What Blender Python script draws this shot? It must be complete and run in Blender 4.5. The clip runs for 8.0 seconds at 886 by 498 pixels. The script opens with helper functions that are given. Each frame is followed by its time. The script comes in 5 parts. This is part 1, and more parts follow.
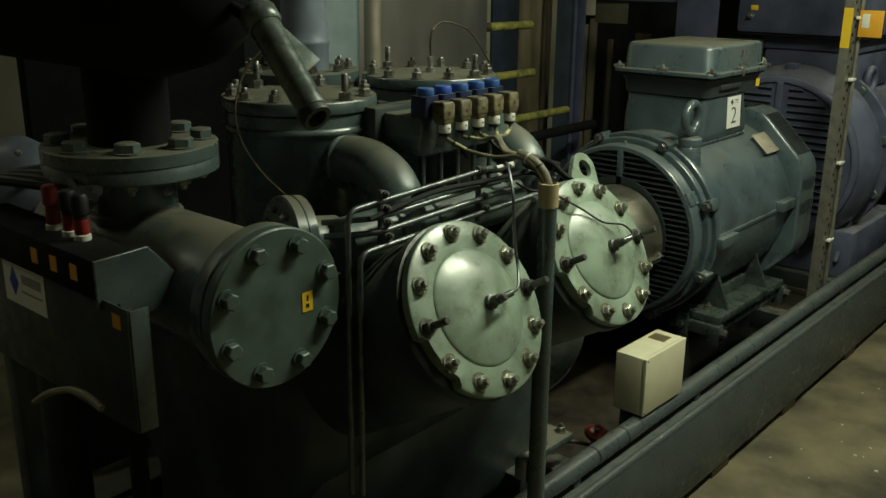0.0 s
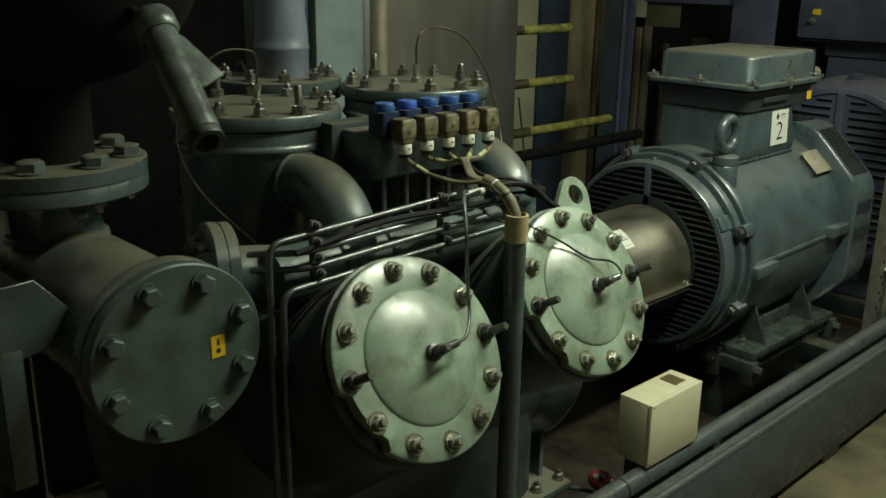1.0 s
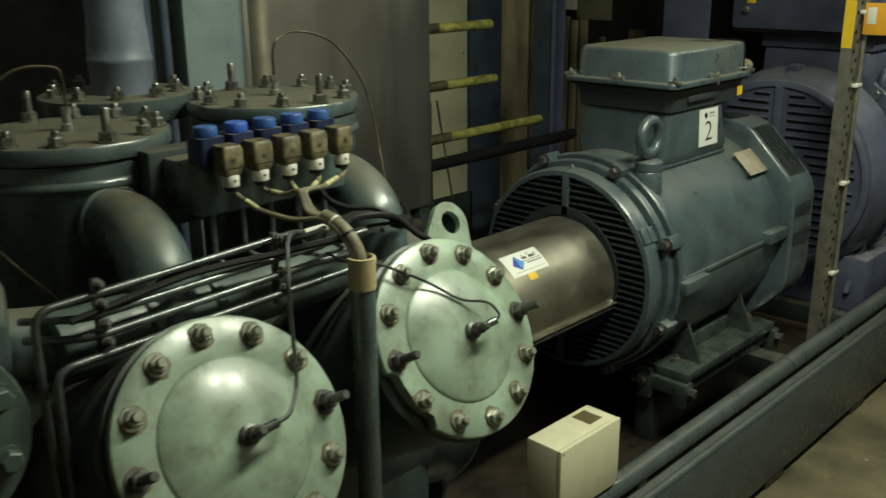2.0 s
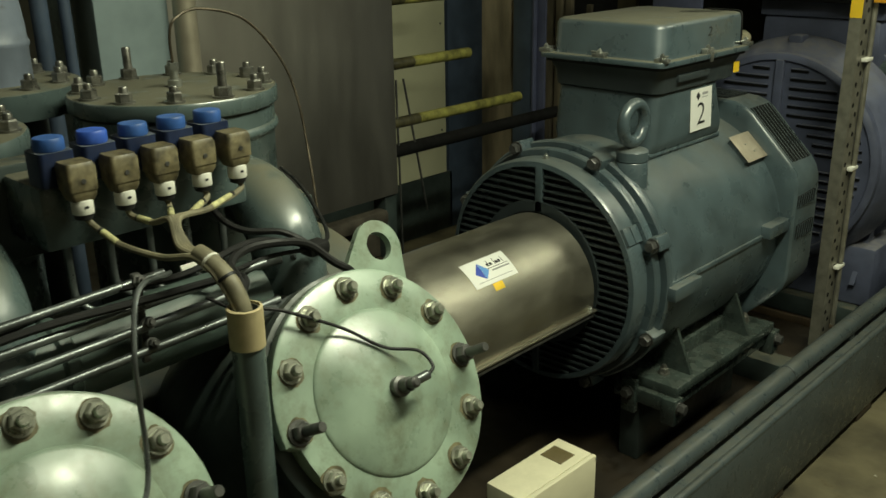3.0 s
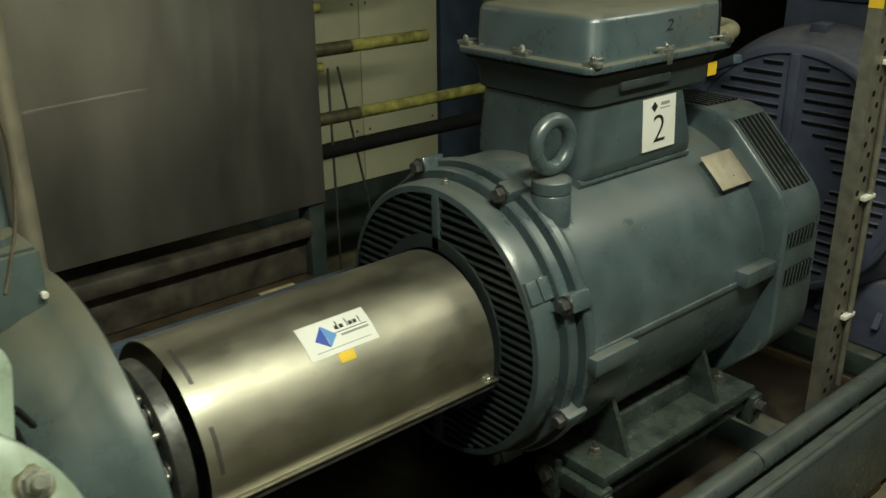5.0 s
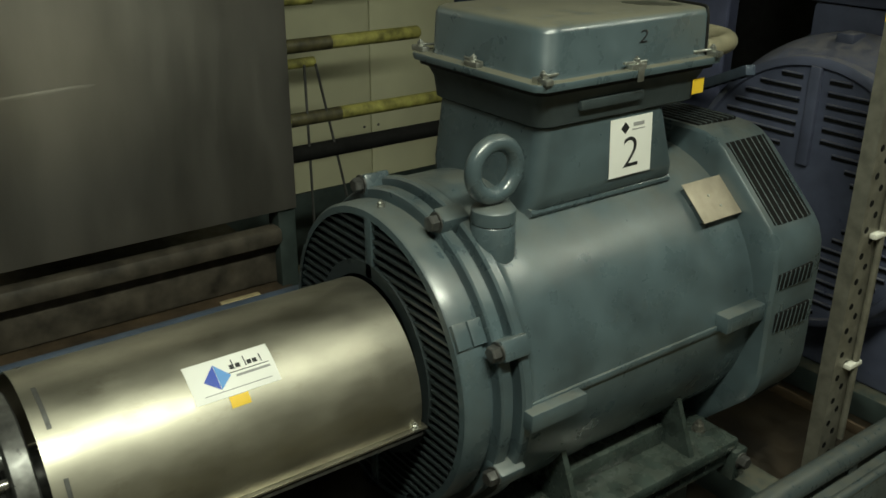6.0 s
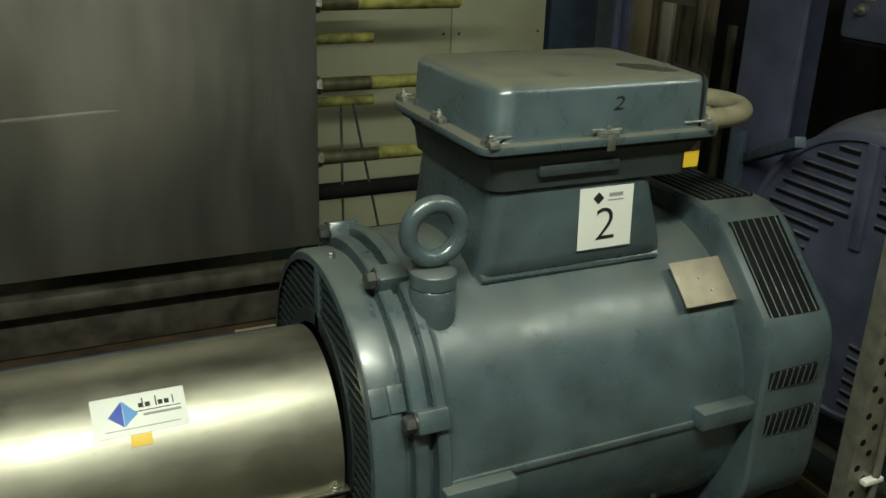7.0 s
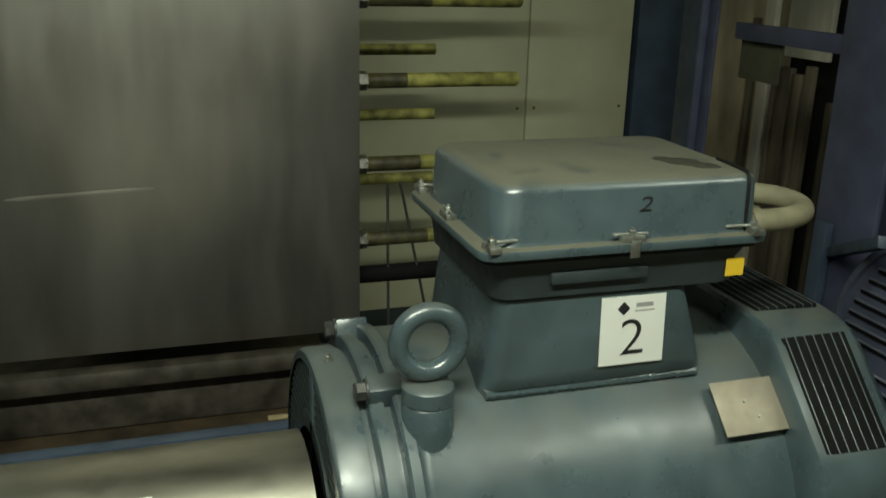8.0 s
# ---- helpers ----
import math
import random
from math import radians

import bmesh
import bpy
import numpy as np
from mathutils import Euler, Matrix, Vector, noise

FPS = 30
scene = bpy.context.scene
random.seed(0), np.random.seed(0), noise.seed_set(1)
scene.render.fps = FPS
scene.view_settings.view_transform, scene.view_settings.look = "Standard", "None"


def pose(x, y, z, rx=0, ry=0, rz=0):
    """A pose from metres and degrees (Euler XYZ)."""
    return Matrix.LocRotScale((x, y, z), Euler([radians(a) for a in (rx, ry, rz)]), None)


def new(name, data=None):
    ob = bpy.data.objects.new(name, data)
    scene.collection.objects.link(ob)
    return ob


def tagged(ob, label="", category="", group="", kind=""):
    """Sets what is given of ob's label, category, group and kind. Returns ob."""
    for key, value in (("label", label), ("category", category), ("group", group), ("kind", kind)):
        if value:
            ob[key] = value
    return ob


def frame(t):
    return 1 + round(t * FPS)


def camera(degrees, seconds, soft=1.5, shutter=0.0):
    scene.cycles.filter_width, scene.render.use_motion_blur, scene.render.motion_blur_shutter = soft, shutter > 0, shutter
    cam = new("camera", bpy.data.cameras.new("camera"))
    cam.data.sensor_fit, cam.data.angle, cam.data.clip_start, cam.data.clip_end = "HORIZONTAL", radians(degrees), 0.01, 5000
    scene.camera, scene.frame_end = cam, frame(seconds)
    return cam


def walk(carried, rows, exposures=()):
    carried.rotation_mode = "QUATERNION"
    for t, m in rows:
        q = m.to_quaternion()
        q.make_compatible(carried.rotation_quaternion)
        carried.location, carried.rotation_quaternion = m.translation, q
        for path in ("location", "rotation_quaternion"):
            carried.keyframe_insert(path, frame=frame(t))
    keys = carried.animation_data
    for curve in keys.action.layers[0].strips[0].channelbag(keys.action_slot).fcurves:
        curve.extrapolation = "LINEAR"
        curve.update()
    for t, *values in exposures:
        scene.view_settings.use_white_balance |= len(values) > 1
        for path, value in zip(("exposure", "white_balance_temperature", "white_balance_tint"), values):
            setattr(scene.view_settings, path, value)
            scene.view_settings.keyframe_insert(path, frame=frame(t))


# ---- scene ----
cam = camera(51.5, 8.0, shutter=0.3)
METRES, EYE, TILT, LEAN, TURN = 3.0, 1.65, 0.0, 0.0, 40.9
ROWS = [
    (0.0, 0.0, 0.0, 0.0, 0.16, -17.02, -0.53),
    (0.5, 0.0314, 0.0382, -0.0007, 1.71, -17.32, -1.03),
    (0.8, 0.0635, 0.0671, 0.0017, 3.91, -17.27, -1.34),
    (1.0, 0.0823, 0.0877, 0.0027, 5.29, -17.21, -0.85),
    (1.2, 0.1051, 0.1064, 0.0052, 6.11, -17.07, -0.58),
    (1.5, 0.1268, 0.1349, 0.0037, 5.25, -16.82, 0.39),
    (2.0, 0.1506, 0.1972, 0.0017, 3.0, -17.5, 0.5),
    (2.2, 0.1574, 0.2291, 0.0024, 1.91, -17.69, 0.05),
    (3.3, 0.2037, 0.3509, -0.0019, 3.65, -20.01, 1.21),
    (3.5, 0.2226, 0.3765, -0.0008, 4.68, -19.83, 1.1),
    (4.0, 0.2699, 0.4386, 0.0021, 8.08, -19.69, 0.02),
    (4.5, 0.3047, 0.4749, -0.0004, 8.09, -21.26, 0.72),
    (4.7, 0.3152, 0.4925, -0.0032, 7.63, -21.4, 0.74),
    (5.8, 0.4013, 0.6099, 0.0034, 12.09, -23.39, -0.11),
    (6.0, 0.4153, 0.621, 0.0022, 13.01, -22.87, -0.3),
    (6.5, 0.4852, 0.6557, 0.0089, 19.81, -21.76, -1.87),
    (7.0, 0.5395, 0.6947, 0.0135, 24.17, -21.12, -1.87),
    (7.5, 0.5586, 0.7412, 0.0166, 27.92, -19.89, -1.21),
    (8.0, 0.5714, 0.7823, 0.0231, 31.59, -17.61, -1.49),
]
EXPOSURES = [(0.0, -0.11, 6850, 5), (1.5, 0.02, 6700, 6), (2.2, 0.06, 6780, 8), (3.5, 0.03, 7150, 6), (4.5, 0.06, 6930, 9), (6.0, 0.03, 6550, 11), (8.0, 0.08, 6370, 9)]
walk(cam, [(t, pose(0, 0, EYE, TILT, LEAN, TURN) @ pose(METRES * x, METRES * y, METRES * z, 90 + pitch, roll, yaw)) for t, x, y, z, yaw, pitch, roll in ROWS], EXPOSURES)

# ---- light: fluorescent tubes under the ceiling of a closed plant room, the last two added as fill ----
world = bpy.data.worlds.new("world")
scene.world = world
world.use_nodes = True
world.node_tree.nodes["Background"].inputs[0].default_value = (0.5, 0.6, 0.5, 1)
world.node_tree.nodes["Background"].inputs[1].default_value = 0.01
FLOOR, CEILING = -0.09, 3.3
# Third and fourth entries are added fill, with no known source there.
LAMPS = [((-0.45, 2.70, 2.85), 66.0), ((-0.45, 5.2, 2.85), 20.0), ((2.4, 3.4, 2.85), 6.0), ((-3.45, 0.4, 2.85), 10.0)]


def tube_or_fill_lamp(place, power):
    lamp = bpy.data.lights.new("tube_or_fill_light", "AREA")
    lamp.shape, lamp.size, lamp.size_y, lamp.energy = "RECTANGLE", 0.14, 1.5, power
    lamp.color = (0.93, 1.0, 0.80)
    ob = new("tube_or_fill_light", lamp)
    ob.matrix_world = pose(*place)


for spot, watts in LAMPS:
    tube_or_fill_lamp((spot[0], spot[1], spot[2] - 0.075), watts)


# ---- materials ----
def material(name, colour, rough=0.5, metal=0.0, vary=0.25, scale=9.0, bump=0.15, dust=0.0, dust_colour=(0.16, 0.14, 0.092), dust_from=0.32, fine=90.0, smudge=24.0, rough_var=0.15, wear=0.0, wear_from=0.62, coat=0.0, stretch=(1, 1, 1), spec=0.5):
    """Paint or metal with coarse and fine variation; dust settles on faces that look up; wear bares lighter metal in spots."""
    m = bpy.data.materials.new(name)
    m.use_nodes = True
    n, l = m.node_tree.nodes, m.node_tree.links
    b = n["Principled BSDF"]
    co = n.new("ShaderNodeTexCoord")
    mp = n.new("ShaderNodeMapping")
    mp.inputs["Scale"].default_value = stretch
    ge = n.new("ShaderNodeNewGeometry")
    l.new(ge.outputs["Position"], mp.inputs[0])
    big, small = n.new("ShaderNodeTexNoise"), n.new("ShaderNodeTexNoise")
    big.inputs["Scale"].default_value, big.inputs["Detail"].default_value = scale, 6
    small.inputs["Scale"].default_value, small.inputs["Detail"].default_value = fine, 4
    l.new(mp.outputs[0], big.inputs[0])
    l.new(mp.outputs[0], small.inputs[0])
    ramp = n.new("ShaderNodeMapRange")
    ramp.inputs[1].default_value, ramp.inputs[2].default_value = 0.3, 0.7
    ramp.inputs[3].default_value, ramp.inputs[4].default_value = 1 - vary, 1 + vary
    l.new(big.outputs[0], ramp.inputs[0])
    mul = n.new("ShaderNodeMix")
    mul.data_type, mul.blend_type = "RGBA", "MULTIPLY"
    mul.inputs[0].default_value = 1
    mul.inputs[6].default_value = (*colour, 1)
    l.new(ramp.outputs[0], mul.inputs[7])
    last = mul.outputs[2]
    if wear:
        spots = n.new("ShaderNodeMapRange")
        spots.inputs[1].default_value, spots.inputs[2].default_value = wear_from, wear_from + 0.08 + (0.62 - wear_from) * 1.2
        spots.inputs[4].default_value = wear
        ws = n.new("ShaderNodeTexNoise")
        ws.inputs["Scale"].default_value, ws.inputs["Detail"].default_value, ws.inputs["Roughness"].default_value = scale * 2.3, 9, 0.7
        l.new(mp.outputs[0], ws.inputs[0])
        l.new(ws.outputs[0], spots.inputs[0])
        mx = n.new("ShaderNodeMix")
        mx.data_type = "RGBA"
        mx.inputs[7].default_value = (colour[0] * 0.45 + 0.03, colour[1] * 0.42 + 0.02, colour[2] * 0.4, 1)
        l.new(spots.outputs[0], mx.inputs[0])
        l.new(last, mx.inputs[6])
        last = mx.outputs[2]
    mid = n.new("ShaderNodeTexNoise")
    mid.inputs["Scale"].default_value, mid.inputs["Detail"].default_value, mid.inputs["Roughness"].default_value = smudge, 8, 0.62
    l.new(mp.outputs[0], mid.inputs[0])
    rr = n.new("ShaderNodeMapRange")
    rr.inputs[1].default_value, rr.inputs[2].default_value = 0.3, 0.7
    rr.inputs[3].default_value, rr.inputs[4].default_value = max(0.05, rough - rough_var), min(1, rough + rough_var)
    l.new(mid.outputs[0], rr.inputs[0])
    rlast = rr.outputs[0]
    if dust:
        sep = n.new("ShaderNodeSeparateXYZ")
        l.new(ge.outputs["Normal"], sep.inputs[0])
        up = n.new("ShaderNodeMapRange")
        up.inputs[1].default_value, up.inputs[2].default_value, up.inputs[4].default_value = 0.55, 0.98, dust
        l.new(sep.outputs[2], up.inputs[0])
        patch = n.new("ShaderNodeMapRange")
        patch.inputs[1].default_value, patch.inputs[2].default_value = dust_from, dust_from + 0.26
        l.new(mid.outputs[0], patch.inputs[0])
        both = n.new("ShaderNodeMath")
        both.operation = "MULTIPLY"
        l.new(up.outputs[0], both.inputs[0])
        l.new(patch.outputs[0], both.inputs[1])
        mx = n.new("ShaderNodeMix")
        mx.data_type = "RGBA"
        mx.inputs[7].default_value = (*dust_colour, 1)
        l.new(both.outputs[0], mx.inputs[0])
        l.new(last, mx.inputs[6])
        last = mx.outputs[2]
        mr = n.new("ShaderNodeMix")
        mr.inputs[3].default_value = 0.85
        l.new(both.outputs[0], mr.inputs[0])
        l.new(rlast, mr.inputs[2])
        rlast = mr.outputs[0]
    l.new(last, b.inputs["Base Color"])
    l.new(rlast, b.inputs["Roughness"])
    b.inputs["Metallic"].default_value = metal
    b.inputs["Specular IOR Level"].default_value = spec
    b.inputs["Coat Weight"].default_value = coat
    if bump:
        bp = n.new("ShaderNodeBump")
        bp.inputs["Strength"].default_value, bp.inputs["Distance"].default_value = bump, 0.003
        mixed = n.new("ShaderNodeMath")
        mixed.operation, mixed.inputs[2].default_value = "MULTIPLY_ADD", 0.0
        mixed.inputs[1].default_value = 0.35
        l.new(small.outputs[0], mixed.inputs[0])
        l.new(mid.outputs[0], mixed.inputs[2])
        l.new(mixed.outputs[0], bp.inputs["Height"])
        l.new(bp.outputs[0], b.inputs["Normal"])
    return m


PAINT = material("machine_paint", (0.078, 0.108, 0.108), 0.27, dust=0.85, dust_from=0.24, dust_colour=(0.125, 0.112, 0.068), wear=0.3, spec=0.8, bump=0.1, smudge=14)
# Darker, duller copy of machine_paint for low and set-back parts.
PAINT_DARK = material("dark_machine_paint", (0.038, 0.052, 0.05), 0.42, dust=0.5, vary=0.4)
COVER = material("cover_paint", (0.257, 0.335, 0.262), 0.35, vary=0.32, wear=0.9, wear_from=0.47, scale=8, bump=0.09, spec=0.7, smudge=16)
FLAT_COVER = material("flat_cover_paint", (0.074, 0.104, 0.092), 0.45, vary=0.3, wear=0.4, scale=14)
MOTOR = material("motor_paint", (0.063, 0.091, 0.104), 0.31, vary=0.27, dust=0.5, dust_colour=(0.13, 0.125, 0.095), wear=0.2, wear_from=0.56, bump=0.07, spec=1.0, smudge=11, rough_var=0.09)
LID = material("dusty_lid_paint", (0.063, 0.091, 0.104), 0.31, vary=0.2, rough_var=0.09, dust=0.85, dust_colour=(0.135, 0.125, 0.08), dust_from=0.2, wear=0.08, bump=0.08, scale=11, spec=1.0, smudge=11)
# Dark copy of MOTOR for the grille and for shade under the lid.
MOTOR_DARK = material("grille_and_shaded_motor_paint", (0.032, 0.042, 0.045), 0.45, vary=0.2)
PURPLE = material("violet_blue_paint", (0.084, 0.095, 0.15), 0.42, vary=0.28, dust=0.85, dust_colour=(0.2, 0.19, 0.2))
COLUMN_BLUE = material("violet_column_paint", (0.09, 0.10, 0.17), 0.45, vary=0.22, wear=0.3)
BLUE = material("steel_blue_paint", (0.055, 0.078, 0.12), 0.5, vary=0.25, wear=0.3)
PIPE_BLUE = material("pale_pipe_paint", (0.14, 0.165, 0.21), 0.5, vary=0.45, wear=0.5, scale=7)
TEAL = material("pale_teal_paint", (0.235, 0.30, 0.315), 0.5, vary=0.15)
BEAM = material("beam_paint", (0.054, 0.07, 0.076), 0.34, vary=0.2, dust=0.3, wear=0.3, smudge=40)
STEEL = material("zinc_steel", (0.42, 0.43, 0.40), 0.38, metal=0.9, vary=0.3, scale=40, bump=0.1, dust=0.3)
DARK_STEEL = material("dark_steel", (0.13, 0.13, 0.125), 0.42, metal=0.7, vary=0.35, scale=40)
TUBE = material("drawn_tube", (0.165, 0.18, 0.18), 0.37, metal=0.75, vary=0.3, scale=30, bump=0.05)
STAINLESS = material("brushed_stainless", (0.385, 0.366, 0.302), 0.46, metal=1.0, vary=0.2, scale=9, fine=70, bump=0.04, smudge=16, wear=0.3, wear_from=0.58, stretch=(1, 0.5, 1), rough_var=0.09)
SHEET = material("dull_stainless_sheet", (0.402, 0.384, 0.348), 0.45, metal=0.9, vary=0.22, scale=3.0, fine=24, bump=0.02, stretch=(1, 1.6, 0.45), smudge=6, rough_var=0.05)
CREAM = material("cream_panel", (0.63, 0.62, 0.43), 0.5, vary=0.10, scale=3, bump=0.05)
BEIGE = material("beige_wall", (0.42, 0.39, 0.31), 0.7, vary=0.15, scale=3)
ROD = material("waxed_thread", (0.25, 0.235, 0.062), 0.6, vary=0.7, scale=22, bump=0.6, fine=200)
BLACK = material("black_rubber", (0.012, 0.012, 0.012), 0.55, vary=0.3, spec=0.3)
# Insulation black; also paints unlit depth into vents, slots, notches and holes.
VOID = material("black_insulation_and_voids", (0.008, 0.008, 0.008), 0.85, vary=0.3, spec=0.15)
CABLE = material("grey_cable", (0.19, 0.17, 0.11), 0.6, vary=0.35, scale=30)
BEIGE_TAPE = material("beige_tape", (0.46, 0.38, 0.22), 0.55, vary=0.15, scale=30)
PLUG = material("dirty_plug_plastic", (0.125, 0.105, 0.058), 0.5, vary=0.7, scale=55, wear=0.8, wear_from=0.5, smudge=70)
COIL_BLUE = material("blue_coil_plastic", (0.035, 0.10, 0.46), 0.45, vary=0.2, scale=40)
COIL_NAVY = material("navy_coil_plastic", (0.010, 0.020, 0.062), 0.5, vary=0.25, scale=40, dust=0.8, dust_colour=(0.10, 0.115, 0.12))
WHITE = material("white_plastic", (0.72, 0.71, 0.64), 0.5, vary=0.05)
BOX_CREAM = material("cream_box_paint", (0.66, 0.62, 0.45), 0.45, vary=0.06, scale=12, dust=0.15)
LABEL = material("label_paper", (0.78, 0.78, 0.74), 0.5, vary=0.04, bump=0.0)
INK = material("black_ink", (0.012, 0.012, 0.014), 0.6, vary=0.1, bump=0.0)
GREY_INK = material("grey_ink", (0.30, 0.30, 0.30), 0.6, vary=0.1, bump=0.0)
BLUE_INK = material("blue_ink", (0.03, 0.07, 0.42), 0.5, vary=0.1, bump=0.0)
PALE_INK = material("pale_blue_ink", (0.10, 0.28, 0.62), 0.5, vary=0.1, bump=0.0)
YELLOW = material("yellow_label", (0.80, 0.52, 0.03), 0.5, vary=0.08, bump=0.0)
ORANGE = material("orange_tape", (0.75, 0.36, 0.03), 0.5, vary=0.08)
RED = material("red_plastic", (0.22, 0.016, 0.012), 0.45, vary=0.3)
BROWN = material("brown_window", (0.13, 0.10, 0.045), 0.4, vary=0.2)
PLATE = material("bare_name_plate", (0.36, 0.315, 0.245), 0.5, metal=0.25, vary=0.12, scale=30)
FOAM = material("tan_conduit", (0.22, 0.20, 0.13), 0.7, vary=0.2, scale=20)
CONCRETE = material("dusty_concrete", (0.108, 0.092, 0.053), 0.7, vary=0.7, scale=4.0, bump=0.7, wear=0.85, fine=60, smudge=11)
RUST = material("rusty_bar", (0.062, 0.053, 0.041), 0.6, vary=0.6, scale=14, bump=0.4, wear=0.5)
GREASE = material("thread_grease", (0.062, 0.055, 0.026), 0.5, vary=0.6, scale=30, bump=0.5)
# Glossy oily paint, with the shadow low on the motor darkened into it.
FOOT = material("oily_shaded_foot_paint", (0.036, 0.049, 0.045), 0.24, vary=0.4, dust=0.08, spec=1.0, scale=14, wear=0.5)
BRONZE = material("bronze_line", (0.075, 0.06, 0.04), 0.42, metal=0.5, vary=0.4, scale=30)
BROWN_RUST = material("brown_rust", (0.075, 0.05, 0.028), 0.75, vary=0.5, scale=9, bump=0.4)
GRIME_SHADE = material("grime_and_nut_shade", (0.13, 0.115, 0.065), 0.45, vary=0.5, scale=60)
STAIN = material("lid_oil_stain", (0.055, 0.056, 0.042), 0.6, vary=0.4, scale=30)
WOOD = material("wooden_block", (0.05, 0.035, 0.02), 0.7, vary=0.3)
GALV = material("galvanised_strut", (0.25, 0.24, 0.20), 0.48, metal=0.6, vary=0.25, scale=25)
STUB = material("worn_zinc_stub", (0.15, 0.18, 0.17), 0.3, metal=0.35, vary=0.6, scale=22, wear=0.75, wear_from=0.52)
GLOW = bpy.data.materials.new("tube_glow")
GLOW.use_nodes = True
GLOW.node_tree.nodes["Principled BSDF"].inputs["Emission Color"].default_value = (0.93, 1.0, 0.8, 1)
GLOW.node_tree.nodes["Principled BSDF"].inputs["Emission Strength"].default_value = 6

# ---- mesh helpers ----
ORIGIN = {}


def thing(name, base, label, category, group="", kind=""):
    ob = new(name)
    ob.empty_display_size = 0.05
    ob.location = base
    ORIGIN[ob] = Vector(base)
    return tagged(ob, label, category, group, kind)


def finish(bm, mat, name, smooth=40):
    mesh = bpy.data.meshes.new(name)
    bmesh.ops.recalc_face_normals(bm, faces=bm.faces[:])
    lim = radians(smooth)
    for f in bm.faces:
        f.smooth = True
    for e in bm.edges:
        e.smooth = len(e.link_faces) == 2 and e.calc_face_angle(0) < lim
    bm.to_mesh(mesh)
    bm.free()
    mesh.materials.append(mat)
    return mesh


def part(name, bm, mat, parent, label=""):
    """Links a bmesh given in world metres as one mesh under a thing or a part."""
    o = ORIGIN[parent]
    bmesh.ops.translate(bm, verts=bm.verts[:], vec=-o)
    ob = new(name, finish(bm, mat, name))
    ob.parent = parent
    ORIGIN[ob] = o
    return tagged(ob, label)


def piece(name, mesh, m, parent, label=""):
    """An object on a shared mesh at the world pose m, under parent."""
    ob = new(name, mesh)
    ob.parent = parent
    ob.matrix_basis = Matrix.Translation(-ORIGIN[parent]) @ m
    ORIGIN[ob] = ORIGIN[parent]
    return tagged(ob, label)


def solo(name, bm, mat, label, category, group="", kind=""):
    """A thing that is one mesh, in world metres."""
    return tagged(new(name, finish(bm, mat, name)), label, category, group, kind)


def add_box(bm, a, b, bevel=0.0, m=None, segments=2):
    a, b = Vector(a), Vector(b)
    made = bmesh.ops.create_cube(bm, size=1, matrix=(m or Matrix()) @ Matrix.Translation((a + b) / 2) @ Matrix.Diagonal((*(b - a), 1)))
    if bevel:
        edges = list({e for v in made["verts"] for e in v.link_edges})
        bmesh.ops.bevel(bm, geom=edges, offset=bevel, segments=segments, affect="EDGES", profile=0.5)
    return bm


def box(a, b, bevel=0.0, m=None, segments=2):
    return add_box(bmesh.new(), a, b, bevel, m, segments)


def frame_of(p, axis, spin=0.0):
    """A pose at p whose z runs along axis."""
    return Matrix.Translation(p) @ Vector(axis).to_track_quat("Z", "Y").to_matrix().to_4x4() @ pose(0, 0, 0, 0, 0, spin)


def add_lathe(bm, profile, m, segs=48, close=True):
    """Turns (radius, height) pairs about the z of m."""
    rings = []
    for r, h in profile:
        if r < 1e-6:
            rings.append([bm.verts.new(m @ Vector((0, 0, h)))])
        else:
            rings.append([bm.verts.new(m @ Vector((r * math.cos(2 * math.pi * i / segs), r * math.sin(2 * math.pi * i / segs), h))) for i in range(segs)])
    for p, q in zip(rings, rings[1:]):
        for i in range(segs):
            j = (i + 1) % segs
            vs = [p[i % len(p)], p[j % len(p)], q[j % len(q)], q[i % len(q)]]
            vs = list(dict.fromkeys(vs))
            if len(vs) > 2:
                bm.faces.new(vs)
    if close:
        for ring in (rings[0], rings[-1]):
            if len(ring) > 2:
                bm.faces.new(ring)
    return bm


def lathe(profile, m, segs=48, close=True):
    return add_lathe(bmesh.new(), profile, m, segs, close)


def rod(p, q, r, segs=24, bevel=0.0, bm=None):
    p, q = Vector(p), Vector(q)
    h, b = (q - p).length, bevel
    prof = [(r - b, 0), (r, b), (r, h - b), (r - b, h)] if b else [(r, 0), (r, h)]
    return add_lathe(bm or bmesh.new(), prof, frame_of(p, q - p), segs)


def rounded(points, radius, steps=6):
    """A polyline with its inner corners rounded."""
    pts = [Vector(p) for p in points]
    out = [pts[0]]
    for a, b, c in zip(pts, pts[1:], pts[2:]):
        d = min(radius, (a - b).length * 0.49, (c - b).length * 0.49)
        p, q = b + (a - b).normalized() * d, b + (c - b).normalized() * d
        out += [p.lerp(b, k / steps).lerp(b.lerp(q, k / steps), k / steps) for k in range(steps + 1)]
    return out + [pts[-1]]


